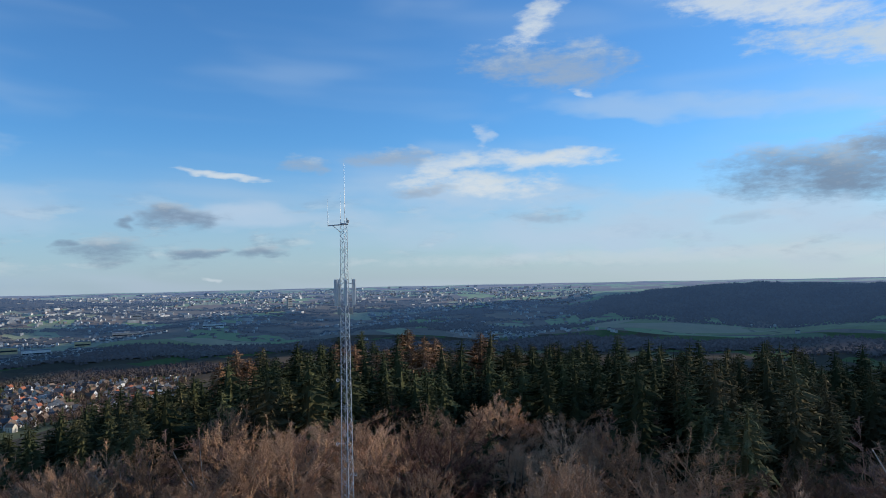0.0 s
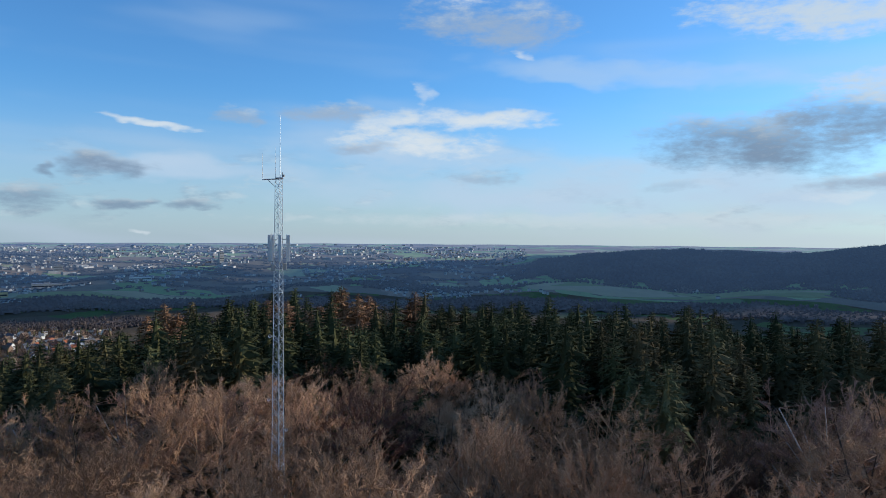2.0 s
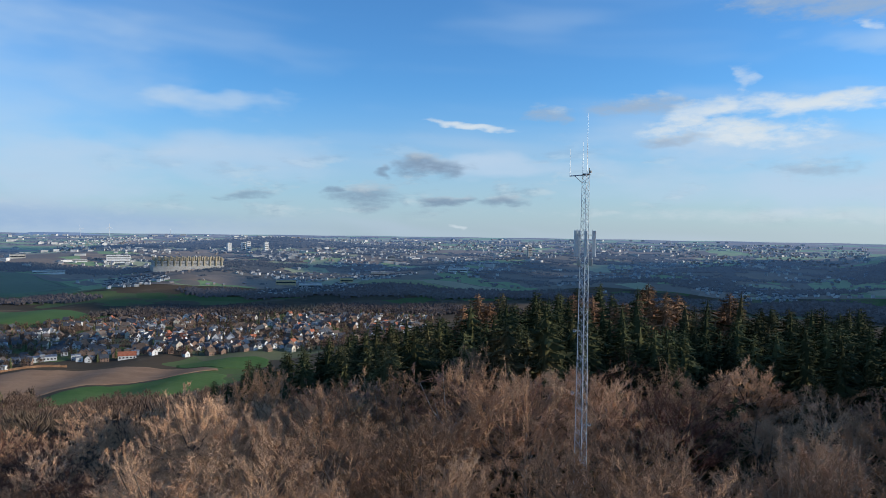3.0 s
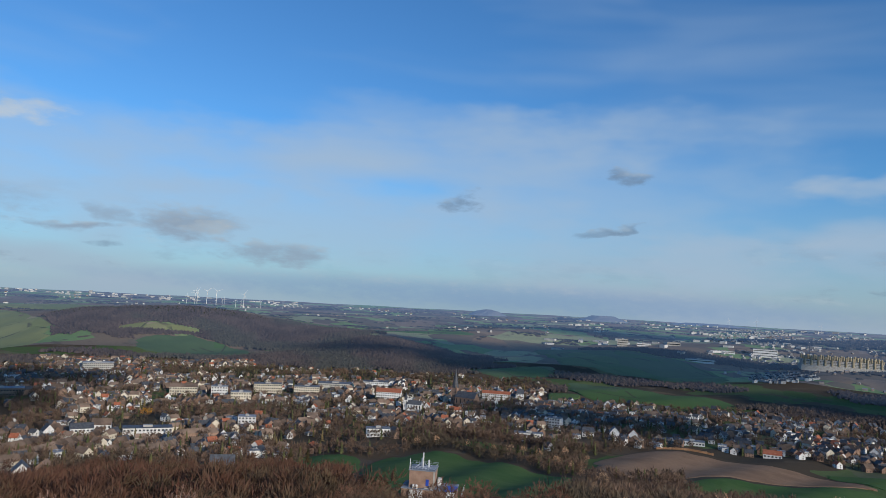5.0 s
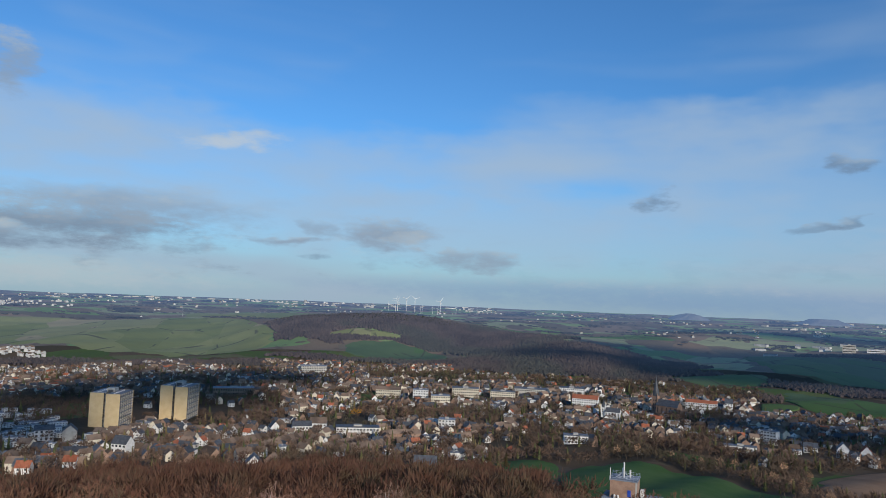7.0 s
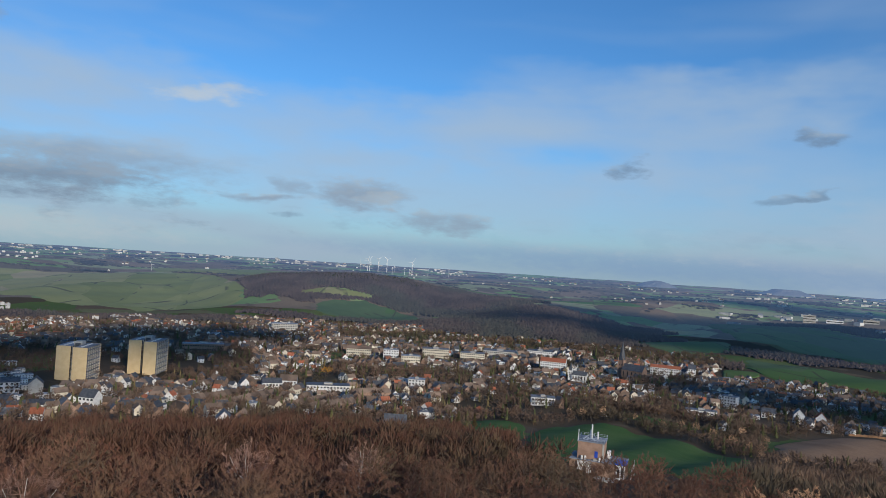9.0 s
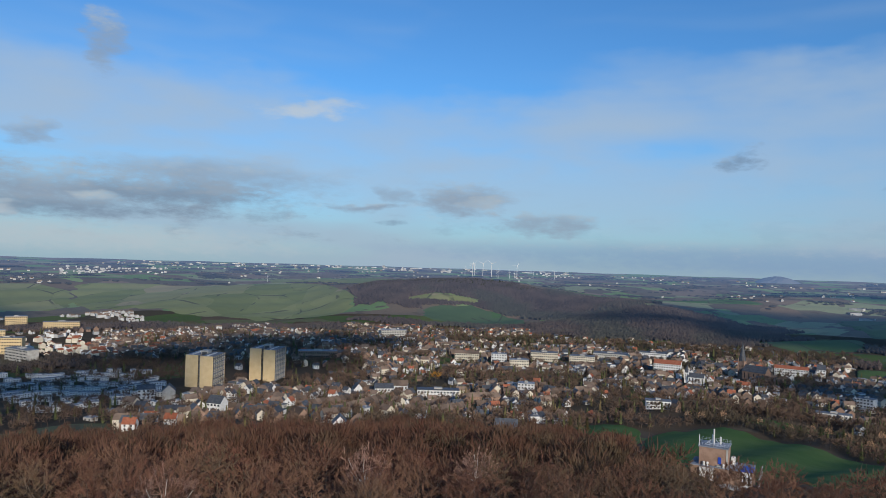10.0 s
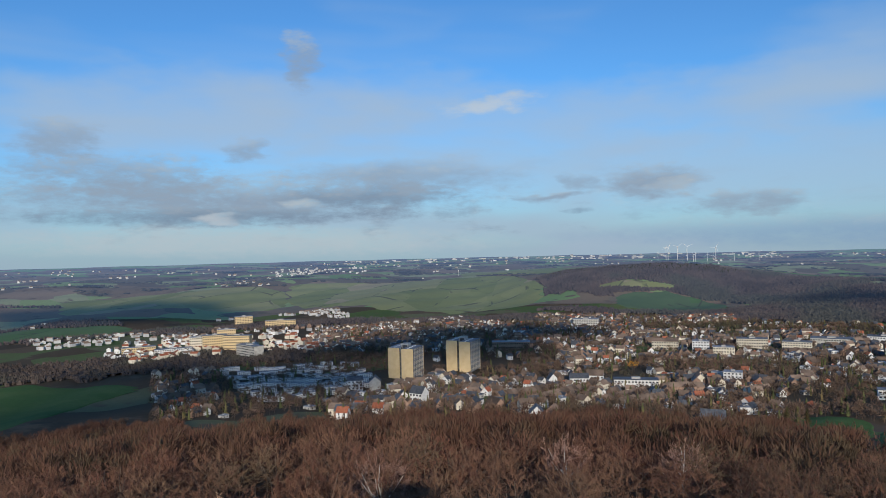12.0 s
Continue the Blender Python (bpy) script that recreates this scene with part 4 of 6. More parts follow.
    # single young spruces among the bare trees
    for az, r, s in ((14.0, 92, 0.62), (15.5, 84, 0.7), (5.2, 92, 0.72), (3.6, 88, 0.6), (1.2, 96, 0.62), (-3.5, 88, 0.68), (-2.2, 92, 0.62), (20.5, 100, 0.6), (8.8, 96, 0.66)):
        plant(kinds[rng.randrange(4)], az, r, s, rng)
    # pale-barked birches, and trees before the mast's foot
    birch = tree_kind("birch", bare_tree(46, 16.0, 11.0, 8, 70, 9, 5, 0.04, 0.4), M_BIRCH, M_PINKTWIG, "leafless birch with pale bark and pinkish twigs", "birch", "birches of the hilltop wood")
    for az, r, s in ((-34.0, 76, 1.5), (12.2, 84, 1.25), (19.0, 92, 1.2), (24.5, 98, 1.2), (-14.0, 92, 1.25), (30.0, 120, 1.1), (36.0, 126, 1.05), (4.0, 86, 1.15), (97.0, 120, 0.9), (112.0, 100, 0.95), (88.0, 128, 0.85)):
        plant(birch, az, r, s, rng)
    remember = tree_kind("bare_tree", bare_tree(47, 16.0, 10.5, 9, 72, 11, 5, 0.036, 0.5), M_BARK, M_TWIG, "leafless tan tree beside the radio mast", "tree", "bare trees of the hilltop wood")
    for az, r, s in ((7.0, 55, 1.18), (10.6, 57, 1.1), (3.4, 58, 1.12), (12.0, 66, 1.1), (2.6, 68, 1.08)):
        plant(remember, az, r, s, rng)
    for ob in (*kinds, larch, birch, remember):
        for o in (*ob.children, ob):
            bpy.data.objects.remove(o)


make_woods()

# ---------- woods of the valley and of the hills ----------


def tuft(seed, tall, wide, sides):
    """A rough low crown, domed and dented."""
    rng = random.Random(seed)
    v, f = [], []
    for h, q in ((0.05, 0.9), (0.5, 0.66)):
        for i in range(sides):
            a = 2 * math.pi * (i + rng.uniform(-0.3, 0.3)) / sides
            k = wide * 0.5 * q * rng.uniform(0.7, 1.25)
            v.append(Vector((math.cos(a) * k, math.sin(a) * k, tall * h * rng.uniform(0.8, 1.2))))
    v.append(Vector((rng.uniform(-1, 1), rng.uniform(-1, 1), tall * 0.74)))
    for j in range(1):
        for i in range(sides):
            f.append((j * sides + i, j * sides + (i + 1) % sides, (j + 1) * sides + (i + 1) % sides, (j + 1) * sides + i))
    for i in range(sides):
        f.append((sides + i, sides + (i + 1) % sides, 2 * sides))
    # upright twigs that break the outline
    for i in range(11):
        a, q = rng.uniform(0, 6.28), wide * 0.5 * math.sqrt(rng.uniform(0.02, 1.1))
        c = Vector((math.cos(a) * q, math.sin(a) * q, tall * 0.35 * (1.1 - q / wide)))
        w = rng.uniform(0, 3.14)
        s = Vector((math.sin(w), -math.cos(w), 0)) * wide * rng.uniform(0.03, 0.07)
        n = len(v)
        v += [c - s, c + s, c * 1.18 + Vector((rng.uniform(-0.6, 0.6), rng.uniform(-0.6, 0.6), tall * rng.uniform(0.5, 0.8)))]
        f.append((n, n + 1, n + 2))
    return v, f


def wood_patch(name, seed, az0, az1, r0, r1, gap, tall, mat, label, shapes, keep=None):
    rng = random.Random(seed)
    ph = rng.uniform(0, 6)

    def ok(a, r):
        m = (a - az0) / (az1 - az0)
        edge = 0.06 * math.sin(a * 1.7 + ph) + 0.04 * math.sin(a * 4.1)
        q = (r - r0) / (r1 - r0)
        taper = min(1.0, m * 5, (1 - m) * 5)
        return abs(q - 0.5 - edge) < 0.5 * math.sqrt(max(0.0, taper)) and (keep is None or keep(a, r))

    def clear(a, r):
        return ok(a, r) and not in_field(a, r, 3.0)

    spots = [(*at(a, r), tall / 10 * rng.uniform(0.75, 1.2), rng.uniform(0, 6.28)) for a, r in scatter(seed, gap, az0, az1, r0 * 0.95, r1 * 1.05, clear)]
    if not spots:
        return
    joined(name, spots, shapes, mat, label, "wood")
    # the mass of twigs between the crowns
    step = gap * 1.5
    turn = step / (0.5 * (r0 + r1)) * 57.3
    verts, faces, seen = [], [], {}

    def corner(i, j):
        if (i, j) not in seen:
            a, r = az0 + (i + rng.uniform(-0.3, 0.3)) * turn, r0 * 0.95 + (j + rng.uniform(-0.3, 0.3)) * step
            seen[(i, j)] = len(verts)
            verts.append(at(a, r, tall * rng.uniform(0.22, 0.5)))
        return seen[(i, j)]

    for i in range(int((az1 - az0) / turn)):
        for j in range(int((r1 * 1.05 - r0 * 0.95) / step)):
            a, r = az0 + (i + 0.5) * turn, r0 * 0.95 + (j + 0.5) * step
            if all(clear(a + p * turn * 0.5, r + q * step * 0.5) for p, q in ((-1, -1), (1, -1), (1, 1), (-1, 1))):
                faces.append((corner(i, j + 1), corner(i + 1, j + 1), corner(i + 1, j), corner(i, j)))
    if faces:
        tagged(new(name, mesh_of(name, verts, faces, mat, smooth=True)), label + ", the lower twigs", "wood", kind="stuff")


TUFTS = [tuft(k, 10.0, 9.0, 5) for k in range(6)]
GROVES = [tuft(k, 6.0, 26.0, 7) for k in range(20, 25)]
CONES = [spruce(90 + k, 10.0, 4.6, 4, 5, 0)[1] for k in range(3)]
# name, seed, bearings, distances, gap, height, material, label
PATCHES = [
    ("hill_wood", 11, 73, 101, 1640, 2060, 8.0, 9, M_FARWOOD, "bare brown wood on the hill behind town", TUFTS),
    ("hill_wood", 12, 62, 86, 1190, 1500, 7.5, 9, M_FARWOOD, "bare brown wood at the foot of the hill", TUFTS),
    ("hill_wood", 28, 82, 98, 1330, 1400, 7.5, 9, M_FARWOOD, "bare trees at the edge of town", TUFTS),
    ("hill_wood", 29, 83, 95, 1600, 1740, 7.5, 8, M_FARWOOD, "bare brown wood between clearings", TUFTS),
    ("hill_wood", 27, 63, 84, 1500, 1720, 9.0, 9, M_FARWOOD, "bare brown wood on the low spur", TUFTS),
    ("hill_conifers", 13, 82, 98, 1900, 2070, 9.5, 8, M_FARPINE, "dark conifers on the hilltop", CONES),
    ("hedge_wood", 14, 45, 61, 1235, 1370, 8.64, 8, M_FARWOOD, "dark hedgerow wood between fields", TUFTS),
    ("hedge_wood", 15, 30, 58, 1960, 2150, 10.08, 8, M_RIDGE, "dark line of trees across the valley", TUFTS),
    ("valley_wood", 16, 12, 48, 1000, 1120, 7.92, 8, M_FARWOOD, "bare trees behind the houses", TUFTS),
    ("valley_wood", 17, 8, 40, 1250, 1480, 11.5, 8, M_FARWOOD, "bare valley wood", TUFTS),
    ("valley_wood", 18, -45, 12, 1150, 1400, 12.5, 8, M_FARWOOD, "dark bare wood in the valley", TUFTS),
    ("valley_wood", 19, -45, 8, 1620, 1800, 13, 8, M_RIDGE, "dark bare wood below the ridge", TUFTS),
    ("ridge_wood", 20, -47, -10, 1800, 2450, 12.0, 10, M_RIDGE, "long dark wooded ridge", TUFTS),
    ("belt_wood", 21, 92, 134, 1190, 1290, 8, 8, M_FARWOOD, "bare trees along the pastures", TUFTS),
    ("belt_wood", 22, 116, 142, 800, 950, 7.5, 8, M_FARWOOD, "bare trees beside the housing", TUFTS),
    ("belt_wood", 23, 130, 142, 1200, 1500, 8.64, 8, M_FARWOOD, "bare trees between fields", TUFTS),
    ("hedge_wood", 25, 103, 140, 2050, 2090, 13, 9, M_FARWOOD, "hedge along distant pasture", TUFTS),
    ("knoll_wood", 26, 55, 62, 1050, 1150, 7.2, 8, M_FARWOOD, "bare copse on the knoll", TUFTS),
]
for row in PATCHES:
    wood_patch(*row)

# ---------- houses ----------


def gable_walls(w, d, h, rise):
    bm = bmesh.new()
    x, y = w / 2, d / 2
    pts = [(-x, -y, -3), (x, -y, -3), (x, y, -3), (-x, y, -3), (-x, -y, h), (x, -y, h), (x, y, h), (-x, y, h), (-x, 0, h + rise), (x, 0, h + rise)]
    v = [bm.verts.new(p) for p in pts]
    for f in ((0, 1, 5, 4), (2, 3, 7, 6), (1, 2, 6, 9, 5), (3, 0, 4, 8, 7), (3, 2, 1, 0), (4, 5, 9, 8), (6, 7, 8, 9)):
        bm.faces.new([v[i] for i in f])
    return bm


def gable_roof(w, d, h, rise, thick=0.22, over=0.35):
    bm = bmesh.new()
    x, y = w / 2 + over, d / 2 + over
    drop = rise * over / (d / 2)
    for s in (-1, 1):
        lo = [(-x, s * y, h - drop), (x, s * y, h - drop), (x, 0, h + rise), (-x, 0, h + rise)]
        v = [bm.verts.new((a, b, c + 0.03)) for a, b, c in lo] + [bm.verts.new((a, b, c + thick)) for a, b, c in lo]
        for f in ((0, 1, 2, 3), (4, 5, 6, 7), (0, 1, 5, 4), (1, 2, 6, 5), (2, 3, 7, 6), (3, 0, 4, 7)):
            bm.faces.new([v[i] for i in f])
    bmesh.ops.recalc_face_normals(bm, faces=bm.faces)
    return bm


WINDOW = {}


def window_mesh(w, h):
    if (w, h) not in WINDOW:
        me = bpy.data.meshes.new("window")
        bm = bmesh.new()
        box(bm, -w / 2, w / 2, -0.04, 0.04, -h / 2, h / 2)
        box(bm, -w / 2 - 0.1, w / 2 + 0.1, -0.09, 0.02, -h / 2 - 0.12, -h / 2)
        bm.to_mesh(me)
        bm.free()
        me.materials.append(M_GLASS)
        WINDOW[(w, h)] = me
    return WINDOW[(w, h)]


def put_windows(parent, w, d, h, gable=True, across=None):
    """Windows of every storey on the four sides, each a part."""
    floors = max(1, int(h / 2.7))
    n = across or max(2, int(w / 3.2))
    for k in range(floors):
        z = 1.5 + k * 2.7
        for i in range(n):
            x = (i + 0.5) / n * w - w / 2
            for s in (-1, 1):
                piece("window", window_mesh(1.3, 1.4), parent, pose(x, s * (d / 2 + 0.03), z, 0, 0, 0 if s < 0 else 180))
        if gable:
            for s in (-1, 1):
                for q in (-0.12,):
                    piece("window", window_mesh(1.6, 1.4), parent, pose(s * (w / 2 + 0.03), q * d, z, 0, 0, 90 if s > 0 else -90))


def house_kind(w, d, h, rise, wall, roof, label, windows=True):
    ob = thing("house", (0, 0, 0), label, "house", "houses of the town")
    part("wall", gable_walls(w, d, h, rise), wall, ob)
    part("roof", gable_roof(w, d, h, rise), roof, ob)
    part("chimney", boxed(w * 0.22, w * 0.22 + 0.8, 0.3, 0.95, h + rise * 0.6, h + rise + 0.9, bevel=0.05), M_BRICK, ob)
    if windows:
        put_windows(ob, w, d, h)
    return ob


def block_kind(w, d, h, wall, roof, label, name="flat_roofed_house", category="house", group="houses of the town"):
    ob = thing(name, (0, 0, 0), label, category, group)
    part("wall", boxed(-w / 2, w / 2, -d / 2, d / 2, -3, h), wall, ob)
    bm = boxed(-w / 2 - 0.25, w / 2 + 0.25, -d / 2 - 0.25, d / 2 + 0.25, h, h + 0.45, bevel=0.06)
    part("roof", bm, roof, ob)
    part("roof_hatch", boxed(-1.0, 0.6, -0.8, 0.8, h + 0.45, h + 1.3, bevel=0.06), M_CONC, ob)
    put_windows(ob, w, d, h)
    return ob


def flat_mesh(ob):
    """A thing's whole shape as one mesh of several materials, for far repeats; its windows become single panes."""
    vs, fs, idx, mats = [], [], [], []
    for o in ob.children:
        mat = o.data.materials[0]
        if mat not in mats:
            mats.append(mat)
        k = len(vs)
        if o.name.startswith("window"):
            xs, zs = [v.co.x for v in o.data.vertices], [v.co.z for v in o.data.vertices]
            w, h = max(xs) - 0.1, max(zs)
            vs += [o.matrix_basis @ Vector(p) for p in ((-w, -0.04, -h), (w, -0.04, -h), (w, -0.04, h), (-w, -0.04, h))]
            fs.append([k, k + 1, k + 2, k + 3])
            idx.append(mats.index(mat))
            continue
        if o.name.startswith(("chimney", "roof_hatch")):
            lo = [min(v.co[i] for v in o.data.vertices) for i in range(3)]
            hi = [max(v.co[i] for v in o.data.vertices) for i in range(3)]
            vs += [Vector((x, y, z)) for z in (lo[2], hi[2]) for x, y in ((lo[0], lo[1]), (hi[0], lo[1]), (hi[0], hi[1]), (lo[0], hi[1]))]
            quads = [[0, 1, 5, 4], [1, 2, 6, 5], [2, 3, 7, 6], [3, 0, 4, 7], [4, 5, 6, 7]]
            fs += [[i + k for i in q] for q in quads]
            idx += [mats.index(mat)] * 5
            continue
        vs += [v.co.copy() for v in o.data.vertices]
        for p in o.data.polygons:
            fs.append([i + k for i in p.vertices])
            idx.append(mats.index(mat))
    return np.array([tuple(v) for v in vs]), fs, idx, mats


def joined_kind(name, flat, spots, label, category):
    vs, fs, idx, mats = flat
    allv, allf, alli = [], [], []
    for n, (x, y, z, s, w) in enumerate(spots):
        c, d = math.cos(w), math.sin(w)
        t = np.empty_like(vs)
        t[:, 0], t[:, 1], t[:, 2] = (vs[:, 0] * c - vs[:, 1] * d) * s + x, (vs[:, 0] * d + vs[:, 1] * c) * s + y, vs[:, 2] * s + z
        k = n * len(vs)
        allv.append(t)
        allf += [[i + k for i in f] for f in fs]
        alli += idx
    me = bpy.data.meshes.new(name)
    me.from_pydata(np.concatenate(allv).tolist(), [], allf)
    for m in mats:
        me.materials.append(m)
    me.polygons.foreach_set("material_index", alli)
    me.update()
    return tagged(new(name, me), label, category, kind="stuff")


def remove_thing(ob):
    for o in (*ob.children_recursive, ob):
        bpy.data.objects.remove(o)


TAKEN = []          # plan circles that single buildings use: x, y, radius


def take(az, r, radius):
    TAKEN.append((*bearing(az, r), radius))


def free(az, r, radius):
    x, y = bearing(az, r)
    return all((x - a) ** 2 + (y - b) ** 2 > (radius + c) ** 2 for a, b, c in TAKEN)


def open_land(az, r, gap=8):
    return in_field(az, r, gap)


# ---- single buildings ----


def apartment_tower(az, r, turn):
    """Two parallel slabs, one set back, with a stair core between."""
    x, y, z = at(az, r)
    take(az, r, 30)
    ob = thing("apartment_tower", (x, y, z), "twin-slab apartment tower with blank yellow gables and grey balconies", "apartment tower", "pair of apartment towers", turn=turn)
    floors, step, long, deep = 13, 2.92, 40.0, 15.0
    tall = floors * step
    for side, (cx, back) in enumerate(((-10.8, 9.0), (10.2, 0.0))):
        x0, x1, y0, y1 = cx - deep / 2, cx + deep / 2, back, back + long
        slab = part("slab", boxed(x0 + 1.1, x1 - 1.1, y0 + 0.3, y1 - 0.3, 0, tall), M_CONC, ob)
        for yy in (y0, y1 - 0.3):
            part("gable_wall", boxed(x0, x1, yy, yy + 0.3, -2, tall + 0.6, bevel=0.03), M_CREAM, slab, "blank yellow gable wall")
        part("roof", boxed(x0 + 0.2, x1 - 0.2, y0 + 0.3, y1 - 0.3, tall, tall + 0.5), M_FLATROOF, slab)
        for k in range(6):
            yy = y0 + 3 + k * 5.6
            part("roof_vent", boxed(cx - 0.7, cx + 0.7, yy, yy + 1.3, tall + 0.5, tall + 1.5, bevel=0.05), M_WHITE, slab)
        for face in (x0, x1):
            s = -1 if face == x0 else 1
            for k in range(floors):
                zz = k * step
                part("balcony", boxed(min(face, face - s * 1.2), max(face, face - s * 1.2), y0 + 0.3, y1 - 0.3, zz, zz + 1.05), M_CONC if k % 2 else M_FLATROOF, slab)
                for j in range(3):
                    yy = y0 + 1.0 + j * 12.2
                    part("window", boxed(min(face - s * 1.12, face - s * 1.0), max(face - s * 1.12, face - s * 1.0), yy, yy + 11.4, zz + 1.1, zz + 2.5), M_GLASS, slab)
            for j in range(7):
                yy = y0 + 0.3 + j * 6.2
                part("balcony_divider", boxed(min(face, face - s * 1.1), max(face, face - s * 1.1), yy, yy + 0.22, 0, tall), M_CONC, slab)
    core = part("stair_core", boxed(-2.9, 2.3, 19.5, 34, 0, tall + 2.6), M_SLATE, ob, "dark glazed stair core")
    for k in range(floors):
        part("landing", boxed(-2.7, 2.1, 18.7, 19.5, k * step, k * step + 0.5), M_CONC, core)
    part("lift_house", boxed(-5, 4, 21, 32, tall + 0.5, tall + 4.4, bevel=0.1), M_CONC, ob)
    return ob


apartment_tower(109.3, 664, 109 - 21)
apartment_tower(104.6, 690, 105 - 21)
take(90.77, 676, 15)


def pointed(bm, x, y, z0, z1, r, sides, spin=0.0):
    top = bm.verts.new((x, y, z1))
    ring = [bm.verts.new((x + math.cos(spin + 2 * math.pi * i / sides) * r, y + math.sin(spin + 2 * math.pi * i / sides) * r, z0)) for i in range(sides)]
    for i in range(sides):
        bm.faces.new((ring[i], ring[(i + 1) % sides], top))
    bm.faces.new(ring[::-1])
    return bm


def church(az, r, turn, wall, roof, tower_h, spire_h, side, nave_l, nave_h, label):
    x, y, z = at(az, r)
    take(az, r, nave_l * 0.75)
    ob = thing("church", (x, y, z), label, "church", turn=turn)
    k = reach(r) / r
    tower_h, spire_h, side, nave_l, nave_h = tower_h * k, spire_h * k, side * k, nave_l * k, nave_h * k
    s = side / 2
    tower = part("tower", boxed(-s, s, -s, s, -2, tower_h, bevel=0.1), wall, ob)
    for k in range(3):
        for q in (-1, 1):
            part("belfry_window", boxed(q * s * 0.4 - 0.4, q * s * 0.4 + 0.4, -s - 0.05, -s + 0.05, tower_h * (0.3 + 0.2 * k), tower_h * (0.3 + 0.2 * k) + 2.4), M_GLASS, tower)
    bm = pointed(bmesh.new(), 0, 0, tower_h, tower_h + spire_h, s * 1.25, 8, math.pi / 8)
    part("spire", bm, M_SLATE, ob, "slender slate spire")
    for a in (-1, 1):
        for b in (-1, 1):
            pin = bmesh.new()
            box(pin, a * s - 0.5, a * s + 0.5, b * s - 0.5, b * s + 0.5, 0, tower_h + 1.0)
            pointed(pin, a * s, b * s, tower_h + 1.0, tower_h + 4.5, 0.8, 4, math.pi / 4)
            part("buttress", pin, wall, ob)
    nave = gable_walls(nave_l, side * 2.0, nave_h, side)
    bmesh.ops.translate(nave, vec=(nave_l / 2 + s, 0, 0), verts=nave.verts)
    part("nave", nave, wall, ob)
    top = gable_roof(nave_l, side * 2.0, nave_h, side)
    bmesh.ops.translate(top, vec=(nave_l / 2 + s, 0, 0), verts=top.verts)
    part("nave_roof", top, roof, ob)
    for k in range(5):
        px = s + nave_l * (k + 0.5) / 5
        for q in (-1, 1):
            part("window", boxed(px - 0.7, px + 0.7, q * side - 0.05, q * side + 0.05, nave_h * 0.3, nave_h * 0.85), M_GLASS, ob)
    return ob


church(67.2, 868, 40, M_BRICK, M_SLATE, 21, 23, 6.5, 26, 11, "brown brick church with pinnacles and a tall thin spire")
church(71.1, 800, 60, M_WHITE, M_SLATE, 11, 9, 4.0, 16, 7, "small white church with a pointed slate spire")


def long_block(az, r, w, d, h, turn, wall, roof, label, pitched=0.0, name="long_building", floors=2):
    x, y, z = at(az, r)
    k = reach(r) / r
    w, d, h, pitched = w * k, d * k, h * k, pitched * k
    take(az, r, max(w, d) * 0.55)
    ob = thing(name, (x, y, z), label, "building", turn=turn)
    if pitched:
        part("wall", gable_walls(w, d, h, pitched), wall, ob)
        part("roof", gable_roof(w, d, h, pitched), roof, ob)
    else:
        part("wall", boxed(-w / 2, w / 2, -d / 2, d / 2, -3, h), wall, ob)
        part("roof", boxed(-w / 2 - 0.4, w / 2 + 0.4, -d / 2 - 0.4, d / 2 + 0.4, h, h + 0.5, bevel=0.08), roof, ob)
        part("roof_hatch", boxed(-w * 0.1, w * 0.1, -d * 0.2, d * 0.2, h + 0.5, h + 2.2, bevel=0.1), M_CONC, ob)
    n = max(3, int(w / 3.4))
    if name == "distant_building":
        for k in range(floors):
            zz = (k + 0.35) * h / floors
            part("window_band", boxed(-w / 2 + 1, w / 2 - 1, -d / 2 - 0.08, d / 2 + 0.08, zz, zz + h / floors * 0.24), M_GLASS, ob)
        return ob
    for k in range(floors):
        zz = (k + 0.55) * h / floors
        for i in range(n):
            for q in (-1, 1):
                piece("window", window_mesh(2.0, 1.5), ob, pose((i + 0.5) / n * w - w / 2, q * (d / 2 + 0.03), zz, 0, 0, 0 if q < 0 else 180))
    return ob


